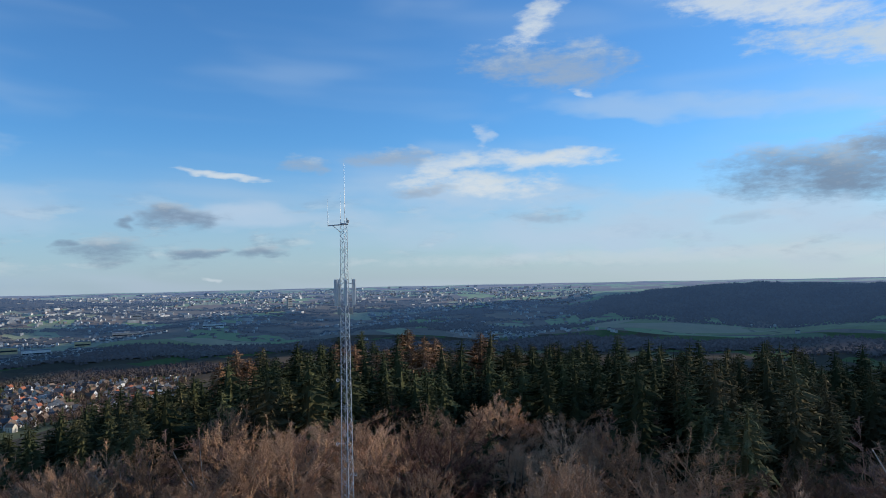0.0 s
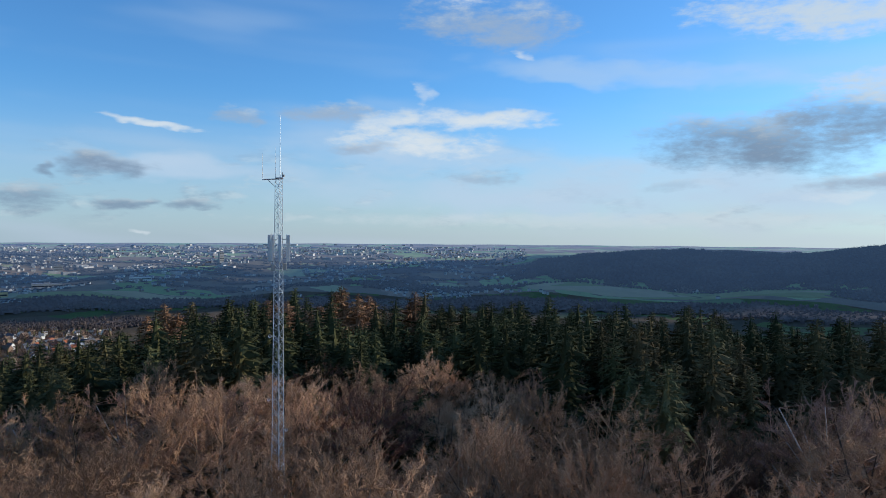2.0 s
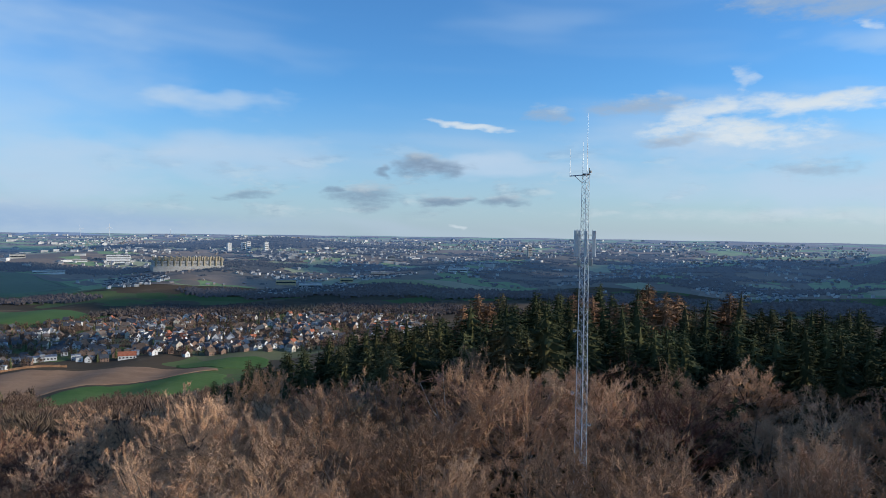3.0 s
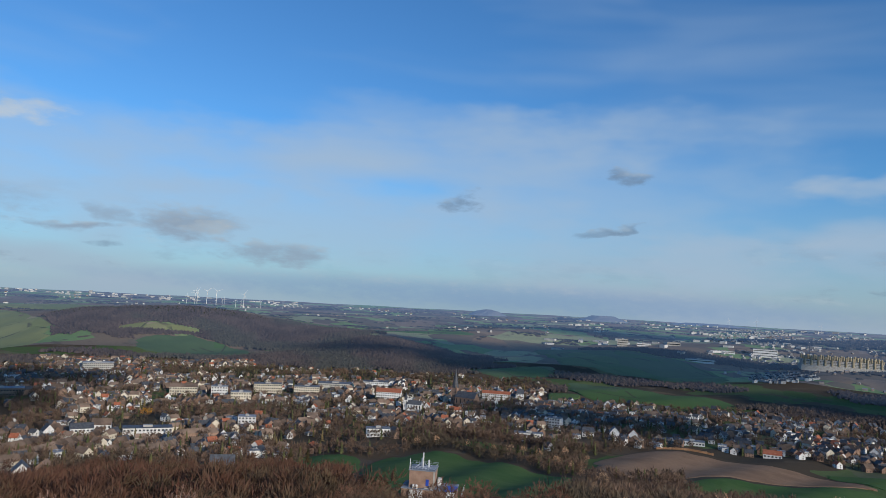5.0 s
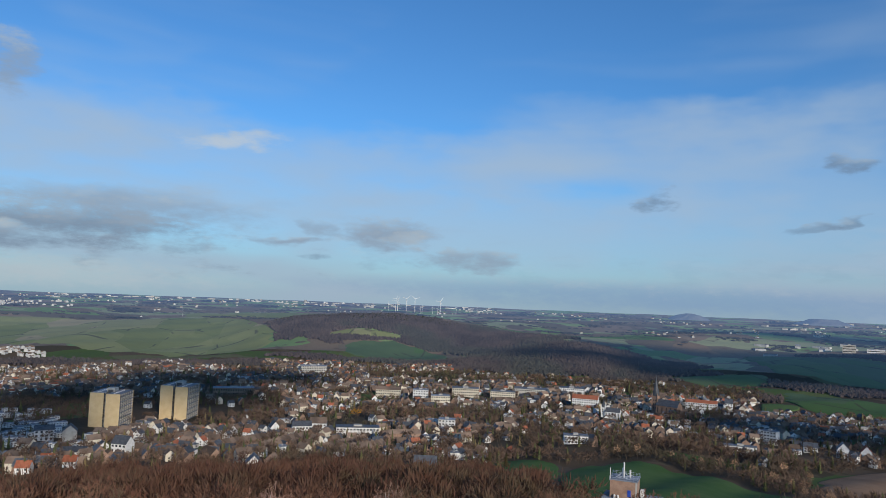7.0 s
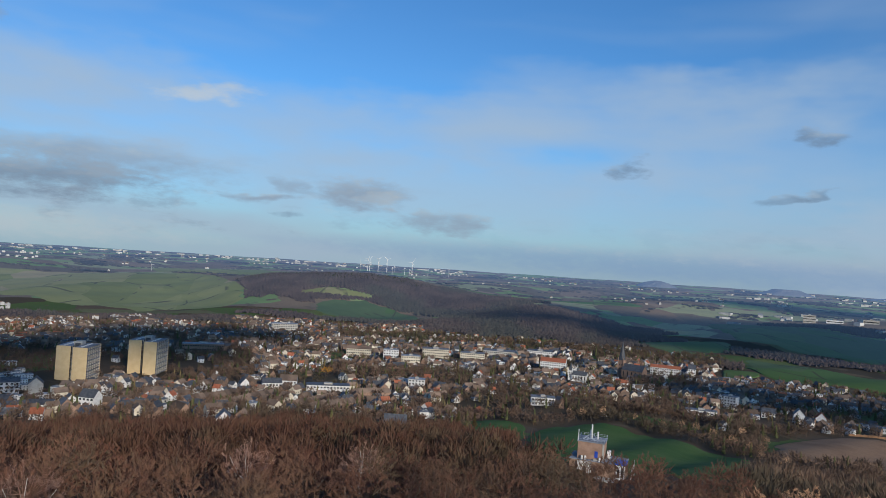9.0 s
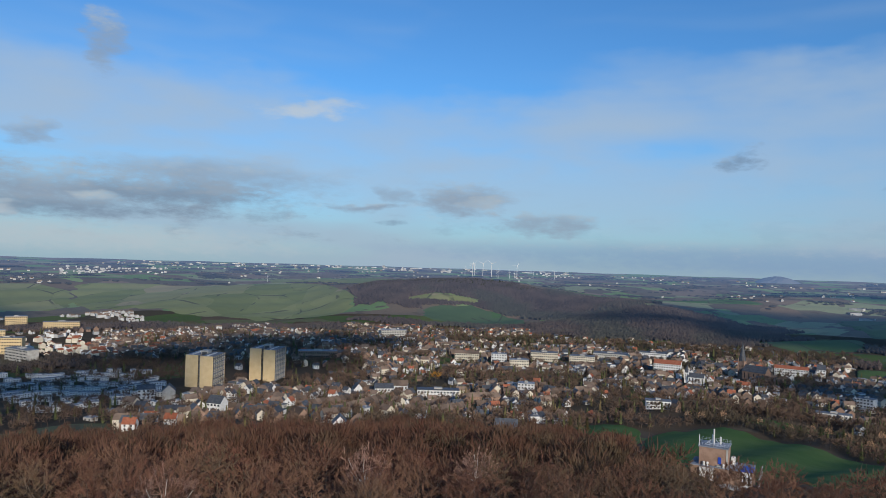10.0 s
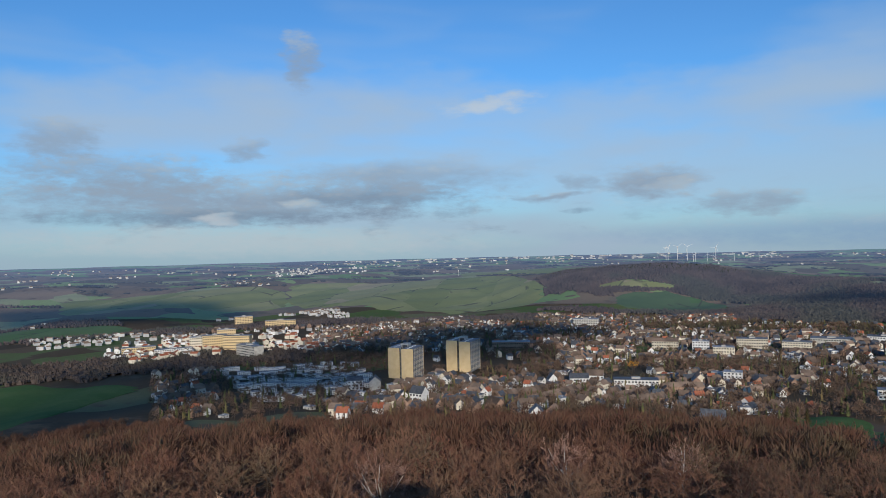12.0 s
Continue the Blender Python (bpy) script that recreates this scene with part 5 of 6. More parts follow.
# bearing, distance, width, depth, height, turn, materials, label, roof rise
LONG = [
    (43.4, 694, 15, 9, 3.6, 44, M_WHITE, M_RED, "white bungalow with a bright red tiled roof", 3.2, 1),
    (36.0, 784, 10, 8, 5.0, 126, M_WHITE, M_SLATE, "white house with a steep gable", 4.5, 2),
    (37.1, 778, 10, 8, 5.0, 128, M_WHITE, M_TILE, "white gabled house beside another", 4.5, 2),
    (54.6, 706, 10, 9, 4.6, 150, M_WHITE, M_SLATE, "white steep-gabled house beside hedges", 5.0, 2),
    (53.2, 712, 11, 9, 4.6, 148, M_WHITE, M_RED, "white steep-gabled house with a red roof", 5.0, 2),
    (56.6, 700, 11, 9, 4.6, 60, M_WHITE, M_SLATE, "white house with a dark hipped roof", 3.5, 2),
    (48.9, 704, 22, 9, 4.0, 50, M_WHITE, M_FLATROOF, "long low white house behind a hedge", 0.0, 1),
    (90.5, 612, 36, 12, 7.5, 92, M_WHITE, M_SLATE, "long white two-storey hall with a dark roof", 0.0, 2),
    (94.9, 616, 16, 11, 7.0, 100, M_WHITE, M_SLATE, "large white villa with a dark roof", 3.5, 2),
    (93.6, 622, 14, 12, 7.5, 90, M_WHITE, M_TILE, "white house with arched front and brown roof", 4.0, 2),
    (72.5, 864, 30, 13, 11, 66, M_WHITE, M_RED, "white four-storey building with a red roof", 4.0, 4),
    (63.9, 926, 36, 12, 9, 60, M_WHITE, M_RED, "long white building with a red tiled roof", 3.0, 3),
    (62.0, 925, 9, 10, 9, 60, M_WHITE, M_SLATE, "narrow white gabled house", 5.0, 3),
    (61.2, 668, 26, 9, 4.0, 64, M_WHITE, M_FLATROOF, "low white flat-roofed hall", 0.0, 1),
    (59.2, 750, 14, 10, 8.5, 40, M_WHITE, M_FLATROOF, "square white house with a flat roof", 0.0, 3),
    (94.2, 1132, 40, 20, 11, 98, M_CONC, M_FLATROOF, "pale office block with a light blue-grey roof", 0.0, 4),
    (83.4, 660, 15, 11, 8.0, 80, M_WHITE, M_FLATROOF, "white cubic house among gardens", 0.0, 3),
    (73.2, 612, 20, 11, 7.0, 78, M_WHITE, M_FLATROOF, "white modern terraced villa", 0.0, 2),
    (78.4, 518, 10, 8, 4.5, 150, M_BRICK, M_RED, "red-roofed brick house among conifers", 3.0, 2),
    (110.9, 500, 14, 10, 4.5, 100, M_WHITE, M_SLATE, "low white bungalow with a dark roof", 2.5, 1),
    (112.6, 515, 13, 9, 4.5, 120, M_WHITE, M_SLATE, "white bungalow at the wood's edge", 2.5, 1),
    (107.8, 512, 11, 9, 9.0, 72, M_WHITE, M_SLATE, "tall white gabled house with brick flank", 4.5, 3),
    (101.6, 470, 13, 8, 4.6, 40, M_BRICK, M_TILE, "brown brick house beside tall bare trees", 4.0, 2),
    (98.4, 392, 9, 8, 5.0, 10, M_WHITE, M_SLATE, "small white house with a steep gable", 4.0, 2),
    (85.0, 385, 12, 9, 4.5, 82, M_BRICK, M_SLATE, "dark-roofed brick house with solar panels", 4.5, 2),
    (97.0, 614, 9, 8, 7.0, 20, M_WHITE, M_SLATE, "small white house with a pointed gable", 4.5, 2),
    (112.9, 610, 13, 10, 8.0, 112, M_WHITE, M_SLATE, "white three-storey house with a dark mansard roof", 3.0, 3),
    (111.3, 612, 11, 10, 8.0, 20, M_CONC, M_SLATE, "grey rendered house with slate gable", 4.5, 3),
    (79.0, 890, 30, 16, 11, 76, M_PALE, M_FLATROOF, "cream flat-roofed apartment block", 0.0, 4),
    (82.0, 905, 34, 16, 10, 84, M_PALE, M_FLATROOF, "pale yellow flat-roofed block", 0.0, 3),
    (76.8, 960, 44, 22, 8, 74, M_CONC, M_FLATROOF, "grey-green commercial hall with flat roof", 0.0, 2),
    (73.6, 985, 34, 18, 7, 72, M_WHITE, M_SLATE, "white commercial hall with dark roof", 0.0, 2),
    (85.6, 850, 18, 13, 12, 84, M_WHITE, M_FLATROOF, "white four-storey block with large windows", 0.0, 4),
    (84.0, 830, 22, 13, 10, 86, M_PALE, M_FLATROOF, "cream town block of three storeys", 0.0, 3),
    (88.2, 880, 30, 14, 10, 86, M_PALE, M_TILE, "cream row of town houses", 3.0, 3),
    (100.2, 870, 46, 14, 9, 100, M_BRICK, M_FLATROOF, "low brick school with flat roofs", 0.0, 2),
    (121.9, 940, 34, 13, 21, 104, M_CREAM, M_FLATROOF, "yellow and orange apartment block", 0.0, 6),
    (123.6, 960, 30, 13, 19, 126, M_CREAM, M_FLATROOF, "yellow apartment block of six storeys", 0.0, 6),
    (121.0, 880, 42, 13, 15, 60, M_CONC, M_FLATROOF, "grey slab of flats with balconies", 0.0, 5),
    (124.7, 985, 24, 13, 17, 120, M_PALE, M_FLATROOF, "cream apartment block of five storeys", 0.0, 5),
    (122.7, 1000, 24, 13, 22, 120, M_CREAM, M_FLATROOF, "yellow apartment block with large windows", 0.0, 6),
    (121.4, 1290, 30, 16, 17, 122, M_CREAM, M_FLATROOF, "distant yellow apartment block", 0.0, 6),
    (118.6, 1230, 50, 14, 12, 118, M_CREAM, M_FLATROOF, "long distant pale block", 0.0, 4),
    (126.6, 960, 44, 12, 8, 132, M_WHITE, M_FLATROOF, "white terrace of flats", 0.0, 3),
    (129.0, 985, 40, 12, 7, 132, M_CREAM, M_FLATROOF, "pale low terrace of flats", 0.0, 2),
]
for az, r, w, d, h, turn, wall, roof, text, rise, floors in LONG:
    long_block(az, r, w, d, h, turn, wall, roof, text, rise, floors=floors)


def brick_works():
    """The brick tower building with aerials, a lower wing, roof terrace and white sheds."""
    az, r = 68.9, 214
    x, y, z = at(az, r)
    z += 0.9
    ob = thing("brick_building", (x, y, z), "brown brick tower building with rooftop aerials, blue doors and lower terrace", "building", turn=62)
    wing = part("wing", boxed(-9.5, 10.5, -5.5, 5.5, -4, 5.2, bevel=0.05), M_BRICK, ob)
    part("wing_roof", boxed(-9.7, 10.7, -5.7, 5.7, 5.2, 5.5, bevel=0.05), M_FLATROOF, wing)
    tower = part("tower", boxed(-7.0, 2.4, -4.2, 4.6, 5.5, 11.6, bevel=0.05), M_BRICK, ob)
    part("tower_roof", boxed(-7.3, 2.7, -4.5, 4.9, 11.6, 12.0, bevel=0.05), M_FLATROOF, tower)
    part("corner_pier", boxed(1.9, 2.5, -4.35, -3.7, 5.5, 11.6), M_CONC, tower)
    part("blue_door", boxed(-0.75, 0.35, -4.3, -4.15, 6.4, 8.7), M_BLUE, tower, "bright blue door")
    part("door_step", boxed(-1.0, 0.6, -5.0, -4.2, 5.5, 6.0), M_CONC, tower)
    # rooftop railing, aerials and ducts
    v, f = [], []
    for px in np.linspace(-7.1, 2.5, 9):
        for py in (-4.3, 4.7):
            tube(v, f, (px, py, 12.0), (px, py, 13.1), 0.035, 0.035, 4)
    for zz in (12.55, 13.1):
        for py in (-4.3, 4.7):
            tube(v, f, (-7.1, py, zz), (2.5, py, zz), 0.035, 0.035, 4)
        for px in (-7.1, 2.5):
            tube(v, f, (px, -4.3, zz), (px, 4.7, zz), 0.035, 0.035, 4)
    piece("roof_railing", mesh_of("roof_railing", v, f, M_STEEL), tower)
    for px, py, hh, rr in ((-2.6, 0, 5.2, 0.30), (-3.2, 1.0, 3.0, 0.25), (-0.6, 1.5, 2.4, 0.35), (-6.9, -4.0, 3.6, 0.14)):
        v, f = [], []
        tube(v, f, (px, py, 12.0), (px, py, 12.0 + hh), rr, rr * 0.9, 8)
        tube(v, f, (px, py, 12.0 + hh), (px, py, 12.0 + hh + 0.2), rr * 1.2, rr * 0.4, 8)
        piece("flue", mesh_of("flue", v, f, M_WHITE), tower)
    v, f = [], []
    for a, b in (((-5.5, -2, 12.0), (-2.6, 0, 14.0)), ((0.6, -2.0, 12.0), (-2.6, 0, 14.0)), ((-5, 3, 12), (-2.6, 0, 14.5)), ((0.5, 3, 12), (-1.0, 0, 13.6)), ((-4.5, -3.5, 12.4), (-0.5, -3.5, 13.4)), ((-4.5, -3.5, 13.4), (-0.5, -3.5, 12.4))):
        tube(v, f, a, b, 0.09, 0.09, 5)
    piece("aerial_frame", mesh_of("aerial_frame", v, f, M_STEEL), tower)
    for px, py in ((-5.2, -5.0), (-4.0, -5.0), (1.2, -5.2)):
        v, f = [], []
        tube(v, f, (px, py, 5.5), (px, py, 6.6), 0.42, 0.42, 10)
        tube(v, f, (px, py, 6.6), (px, py, 6.9), 0.5, 0.15, 10)
        piece("roof_fan", mesh_of("roof_fan", v, f, M_WHITE), wing)
    part("white_lean_to", boxed(-6.5, -1.6, -6.4, -5.5, -4, 5.0, bevel=0.05), M_WHITE, ob, "white rendered front with doors")
    for px in (-4.3, -0.6):
        part("door", boxed(px, px + 1.0, -6.5, -6.38, 1.0, 3.2), M_SLATE, ob)
    part("plant_box", boxed(3.0, 4.3, 1.0, 3.4, 5.5, 8.0, bevel=0.1), M_WHITE, ob)
    kiosk = part("kiosk", boxed(7.2, 10.2, -6.2, -2.2, 0.5, 5.4, bevel=0.05), M_WHITE, ob, "white kiosk with blue roof")
    part("kiosk_roof", boxed(6.8, 10.8, -6.6, 0.5, 5.6, 5.9, bevel=0.05), M_BLUE, kiosk)
    for px in (7.6, 9.1):
        part("kiosk_door", boxed(px, px + 0.8, -6.3, -6.18, 1.2, 4.0), M_GLASS, kiosk)
    deck = part("terrace", boxed(-3.0, 13.0, -11.0, -5.5, -4.0, 0.4, bevel=0.05), M_CONC, ob)
    v, f = [], []
    for px in np.linspace(-2.8, 12.8, 10):
        tube(v, f, (px, -10.8, 0.4), (px, -10.8, 1.6), 0.05, 0.05, 4)
    for zz in (1.0, 1.6):
        tube(v, f, (-2.8, -10.8, zz), (12.8, -10.8, zz), 0.05, 0.05, 4)
        tube(v, f, (12.8, -10.8, zz), (12.8, 5.0, zz), 0.05, 0.05, 4)
    for py in np.linspace(-10.8, 5.0, 7):
        tube(v, f, (12.8, py, -2.0), (12.8, py, 5.6), 0.07, 0.07, 4)
    tube(v, f, (12.8, -10.8, 5.6), (12.8, 5.0, 5.6), 0.07, 0.07, 4)
    piece("terrace_frame", mesh_of("terrace_frame", v, f, M_STEEL), deck)
    ob.scale = (0.8, 0.8, 0.8)
    take(az, r, 18)


brick_works()

# ---- the town's houses ----


def street_turn(az, r):
    """Houses of one quarter stand alike."""
    q = random.Random(int(az // 7) * 97 + int(r // 95) * 13)
    base = q.uniform(0, 90)
    return base


def in_town(az, r):
    if 49 < az < 128 and 470 < r < (1270 if 83 < az < 98 else 1170 if az > 60 else 965):
        if az > 115 and r < 490:
            return False
        if az < 58 and r < 660 or az < 80 and r < 578:
            return False
        return not (116 < az and r > 790) and not (99.5 < az < 108 and 720 < r < 780)
    if 20 < az <= 49 and 690 < r < 990:
        return True
    if 116 < az < 127 and 960 < r < 1180:
        return True
    if 83 < az < 115 and 410 < r < 471:
        return True
    return False


# wooded places inside the town
COPSES = [(96.5, 103.5, 650, 880), (99.5, 114, 712, 860), (79, 91, 690, 790), (76, 86, 400, 470), (64, 78, 560, 690), (84, 108, 400, 452), (60, 90, 1060, 1160), (113, 127, 780, 880), (56.5, 67, 535, 640), (49, 52.5, 640, 690), (66, 80, 530, 590), (62, 66, 640, 740), (20, 30, 690, 760)]


def make_town():
    rng = random.Random(77)
    kinds = [
        house_kind(9.5, 8.5, 5.4, 3.8, M_WHITE, M_TILE, "white house with a brown tiled gable roof"),
        house_kind(10.5, 9.0, 5.2, 4.2, M_BRICK, M_TILE, "brown brick house with a brown tiled roof"),
        house_kind(9.0, 8.0, 5.6, 3.6, M_WHITE, M_SLATE, "white house with a dark slate roof"),
        house_kind(11.0, 9.0, 5.4, 4.4, M_BRICK, M_SLATE, "brick house with a dark slate roof"),
        house_kind(9.5, 8.5, 5.4, 4.0, M_WHITE, M_RED, "white house with a red tiled roof"),
        house_kind(12.5, 9.5, 7.8, 4.0, M_PALE, M_TILE, "cream three-storey house with a brown roof"),
        block_kind(10.0, 9.0, 6.2, M_WHITE, M_FLATROOF, "white flat-roofed two-storey house"),
        block_kind(9.0, 8.0, 3.2, M_CONC, M_FLATROOF, "low grey flat-roofed outbuilding"),
    ]
    weight = [12, 31, 9, 18, 6, 9, 7, 8]
    dusk = [9, 18, 15, 26, 5, 3, 7, 10]
    estate = [0, 2, 0, 2, 0, 0, 30, 10]
    spots = scatter(31, 10.4, 20, 128, 395, 1280, lambda a, r: in_town(a, r) and not open_land(a, r) and free(a, r, 8))
    houses, greens = [], []
    for az, r in spots:
        x, y = bearing(az, r)
        wooded = noise.noise(Vector((x * 0.011, y * 0.011, 3.0)))
        if any(a0 < az < a1 and r0 < r < r1 for a0, a1, r0, r1 in COPSES) and rng.random() < 0.88:
            greens.append((az, r))
        elif 85 < az < 101.5 and 445 < r < 600 and rng.random() < 0.42:
            houses.append((az, r))
        elif wooded > 0.07 and rng.random() < 0.72 or rng.random() < 0.14 or (r < 470 or az > 110 and r < 570) and rng.random() < 0.5 or 85 < az < 101.5 and 445 < r < 600:
            greens.append((az, r))
        else:
            houses.append((az, r))
    # rows of terraced houses below the wood
    for a0, r0, a1, r1, n in ((99.5, 478, 94.6, 552, 10), (93.8, 500, 89.6, 566, 9), (88.6, 572, 85.6, 590, 6), (100.8, 530, 97.4, 575, 7), (91.8, 470, 88.5, 515, 6), (83.0, 590, 81.0, 612, 4)):
        ax, ay = bearing(a0, r0)
        bx, by = bearing(a1, r1)
        turn = math.degrees(math.atan2(by - ay, bx - ax))
        row = []
        n = int(math.hypot(bx - ax, by - ay) / 7.4)
        for i in range(n):
            a, r = a0 + (a1 - a0) * (i + 0.5) / n, r0 + (r1 - r0) * (i + 0.5) / n
            px, py = bearing(a, r)
            row.append((a, r))
            copy_thing(kinds[1], pose(px, py, ground(a, r) + 0.2, 0, 0, turn) @ Matrix.Diagonal((0.72, 0.95, rng.uniform(0.88, 0.96), 1)))
        cut = {(a, r) for a, r in houses for q, s in row if math.hypot(bearing(a, r)[0] - bearing(q, s)[0], bearing(a, r)[1] - bearing(q, s)[1]) < 11}
        houses = [h for h in houses if h not in cut]
    # flat-roofed terraces of the estate, in parallel rows
    estate_spots = []
    for row in range(9):
        r = 575 + row * 25
        az = 110.8 + 0.25 * row
        while az < 121.0 + 0.3 * row:
            if free(az, r, 9) and rng.random() < 0.9:
                estate_spots.append((*at(az, r), rng.uniform(0.76, 0.84), radians(az + 14)))
            az += 6.4 / r * 57.3 * (1.0 if rng.random() < 0.88 else 2.4)
    joined_kind("estate_terraces", flat_mesh(kinds[6]), estate_spots, "rows of white flat-roofed terraced houses", "houses")
    houses = [h for h in houses if not (110 < h[0] < 123.5 and 560 < h[1] < 790)]
    houses.sort(key=lambda s: s[1])
    far = {k: [] for k in range(len(kinds))}
    for i, (az, r) in enumerate(houses):
        low = 109.5 < az < 119 and 560 < r < 800
        k = rng.choices(range(len(kinds)), estate if low else dusk if az < 57 else weight)[0]
        turn = street_turn(az, r) + rng.choice((0, 90)) + rng.uniform(-4, 4)
        s = rng.uniform(0.72, 0.98)
        x, y, z = at(az, r)
        if i < 105:
            copy_thing(kinds[k], pose(x, y, z, 0, 0, turn) @ Matrix.Scale(s, 4))
        else:
            far[k].append((x, y, z, s, radians(turn)))
    for k, ob in enumerate(kinds):
        if far[k]:
            joined_kind("town_houses", flat_mesh(ob), far[k], "dense town: " + ob["label"], "houses")
        remove_thing(ob)
    # trees between the houses
    bushes = [puff(120 + k, 11.0, 8.4, 70, 0.27) for k in range(6)]
    sp = []
    for az, r in greens:
        for q in range(2 if any(a0 < az < a1 and r0 < r < r1 for a0, a1, r0, r1 in COPSES) else rng.choice((1, 1, 2))):
            a, d = az + rng.uniform(-0.6, 0.6), r + rng.uniform(-5, 5)
            sp.append((*at(a, d, -0.2), rng.uniform(0.7, 1.3), rng.uniform(0, 6.28)))
    for az, r in houses:
        if rng.random() < 0.30:
            a, d = az + rng.choice((-1, 1)) * 6.5 / r * 57, r + rng.uniform(-6, 6)
            sp.append((*at(a, d, -0.2), rng.uniform(0.5, 0.95), rng.uniform(0, 6.28)))
    for az, r in scatter(61, 5.6, 49, 82, 390, 660, lambda a, q: in_field(a, q, 34.0, FIELDS[:6]) and not in_field(a, q, 4.0, FIELDS[:6])):
        if rng.random() < (0.85 if r > 480 else 0.5):
            sp.append((*at(az, r, -0.3), rng.uniform(0.5, 1.35), rng.uniform(0, 6.28)))
            if rng.random() < 0.3:
                greens.append((az, r))
    joined("town_trees", sp, bushes, M_BROWNTWIG, "leafless garden and street trees", "trees")
    dark = [(*at(az, r, -0.2), rng.uniform(0.8, 1.5), rng.uniform(0, 6.28)) for az, r in greens + houses[::5] if rng.random() < 0.34]
    joined("garden_conifers", dark, CONES, M_NEEDLE, "dark green garden conifers", "trees")


make_town()

# ---------- things far out in the valley ----------


def wind_turbine(az, r, tall, turn, spin):
    x, y, z = at(az, r)
    tall *= 0.8
    ob = thing("wind_turbine", (x, y, z - 1), "white wind turbine far out on the plain", "wind turbine", "wind turbines", turn=turn)
    v, f = [], []
    tube(v, f, (0, 0, 0), (0, 0, tall), tall * 0.022, tall * 0.012, 8)
    piece("tower", mesh_of("tower", v, f, M_WHITE), ob)
    part("nacelle", boxed(-tall * 0.02, tall * 0.02, -tall * 0.05, tall * 0.05, tall - 1, tall + tall * 0.035, bevel=0.3), M_WHITE, ob)
    for k in range(3):
        w = radians(spin + 120 * k)
        bm = bmesh.new()
        pts = [(-0.010, 0), (0.010, 0), (0.013, 0.10), (0.003, 0.40), (-0.003, 0.40), (-0.009, 0.10)]
        front = [bm.verts.new((px * tall, -tall * 0.055, pz * tall)) for px, pz in pts]
        back = [bm.verts.new((px * tall, -tall * 0.048, pz * tall)) for px, pz in pts]
        bm.faces.new(front)
        bm.faces.new(back[::-1])
        for i in range(6):
            bm.faces.new((front[i], front[i - 1], back[i - 1], back[i]))
        bmesh.ops.rotate(bm, verts=bm.verts, cent=(0, 0, 0), matrix=Matrix.Rotation(w, 3, "Y"))
        bmesh.ops.translate(bm, vec=(0, 0, tall), verts=bm.verts)
        part("blade", bm, M_WHITE, ob)


for k, (az, r, tall) in enumerate(((88.5, 3850, 52), (87.9, 3700, 78), (87.75, 3760, 84), (87.05, 3700, 88), (86.35, 3700, 90), (85.9, 3560, 44), (85.75, 3600, 50), (84.9, 3600, 44),
                                   (84.5, 3560, 40), (84.3, 3580, 84), (83.0, 3620, 46), (81.3, 3690, 50), (104.25, 2880, 30), (46.5, 4400, 60), (44.6, 4400, 66), (40.4, 4500, 50))):
    wind_turbine(az, r, tall, az + 15, 17 * k)


def mound(az, r, wide, deep, tall, flat, label):
    x, y, z = at(az, r)
    v, f, n = [], [], 28
    rings = ((1.0, -6), (0.82, tall * 0.25), (0.55, tall * 0.7), (flat, tall))
    rng = random.Random(int(az))
    for q, h in rings:
        for i in range(n):
            a = 2 * math.pi * i / n
            k = q * rng.uniform(0.94, 1.06)
            v.append((math.cos(a) * wide / 2 * k, math.sin(a) * deep / 2 * k, h * rng.uniform(0.96, 1.03)))
    for j in range(3):
        for i in range(n):
            f.append((j * n + i, j * n + (i + 1) % n, (j + 1) * n + (i + 1) % n, (j + 1) * n + i))
    f.append(tuple(range(3 * n, 4 * n)))
    ob = new("spoil_heap", mesh_of("spoil_heap", v, f, M_HEAP))
    ob.matrix_world = pose(x, y, z, 0, 0, az)
    tagged(ob, label, "hill", kind="structure")


mound(64.9, 4300, 250, 200, 37, 0.14, "blue-grey conical spoil heap on the horizon")
mound(55.8, 4350, 330, 240, 34, 0.42, "flat-topped distant spoil heap")
mound(48.0, 4600, 560, 240, 15, 0.45, "long low hill on the horizon")


def hospital():
    """Huge slab building with rows of stair towers and pipes on its roof."""
    az, r = 39.2, 1990
    x, y, z = at(az, r)
    ob = thing("hospital", (x, y, z), "huge grey-yellow hospital slab with rows of round-topped service towers", "hospital", turn=az + 8)
    w, d, h = 200.0, 90.0, 24.0
    part("podium", boxed(-w / 2, w / 2, -d / 2, d / 2, -6, 9), M_CONC, ob)
    for k in range(4):
        part("storey", boxed(-w / 2 + 3, w / 2 - 3, -d / 2 + 3, d / 2 - 3, 9 + k * 4, 12.2 + k * 4), M_CONC, ob)
        part("window_band", boxed(-w / 2 + 4, w / 2 - 4, -d / 2 + 4, d / 2 - 4, 12.2 + k * 4, 13 + k * 4), M_GLASS, ob)
    for j in range(3):
        for i in range(12):
            px, py = -w / 2 + 8 + i * (w - 16) / 11, -d / 2 + 4 + j * (d - 8) / 2
            v, f = [], []
            tube(v, f, (px, py, 0), (px, py, 33), 3.2, 3.2, 8)
            tube(v, f, (px, py, 33), (px, py, 35.5), 3.2, 1.2, 8)
            tube(v, f, (px + 5, py, 24), (px + 5, py, 31), 1.4, 1.4, 6)
            piece("service_tower", mesh_of("service_tower", v, f, M_TAN), ob)


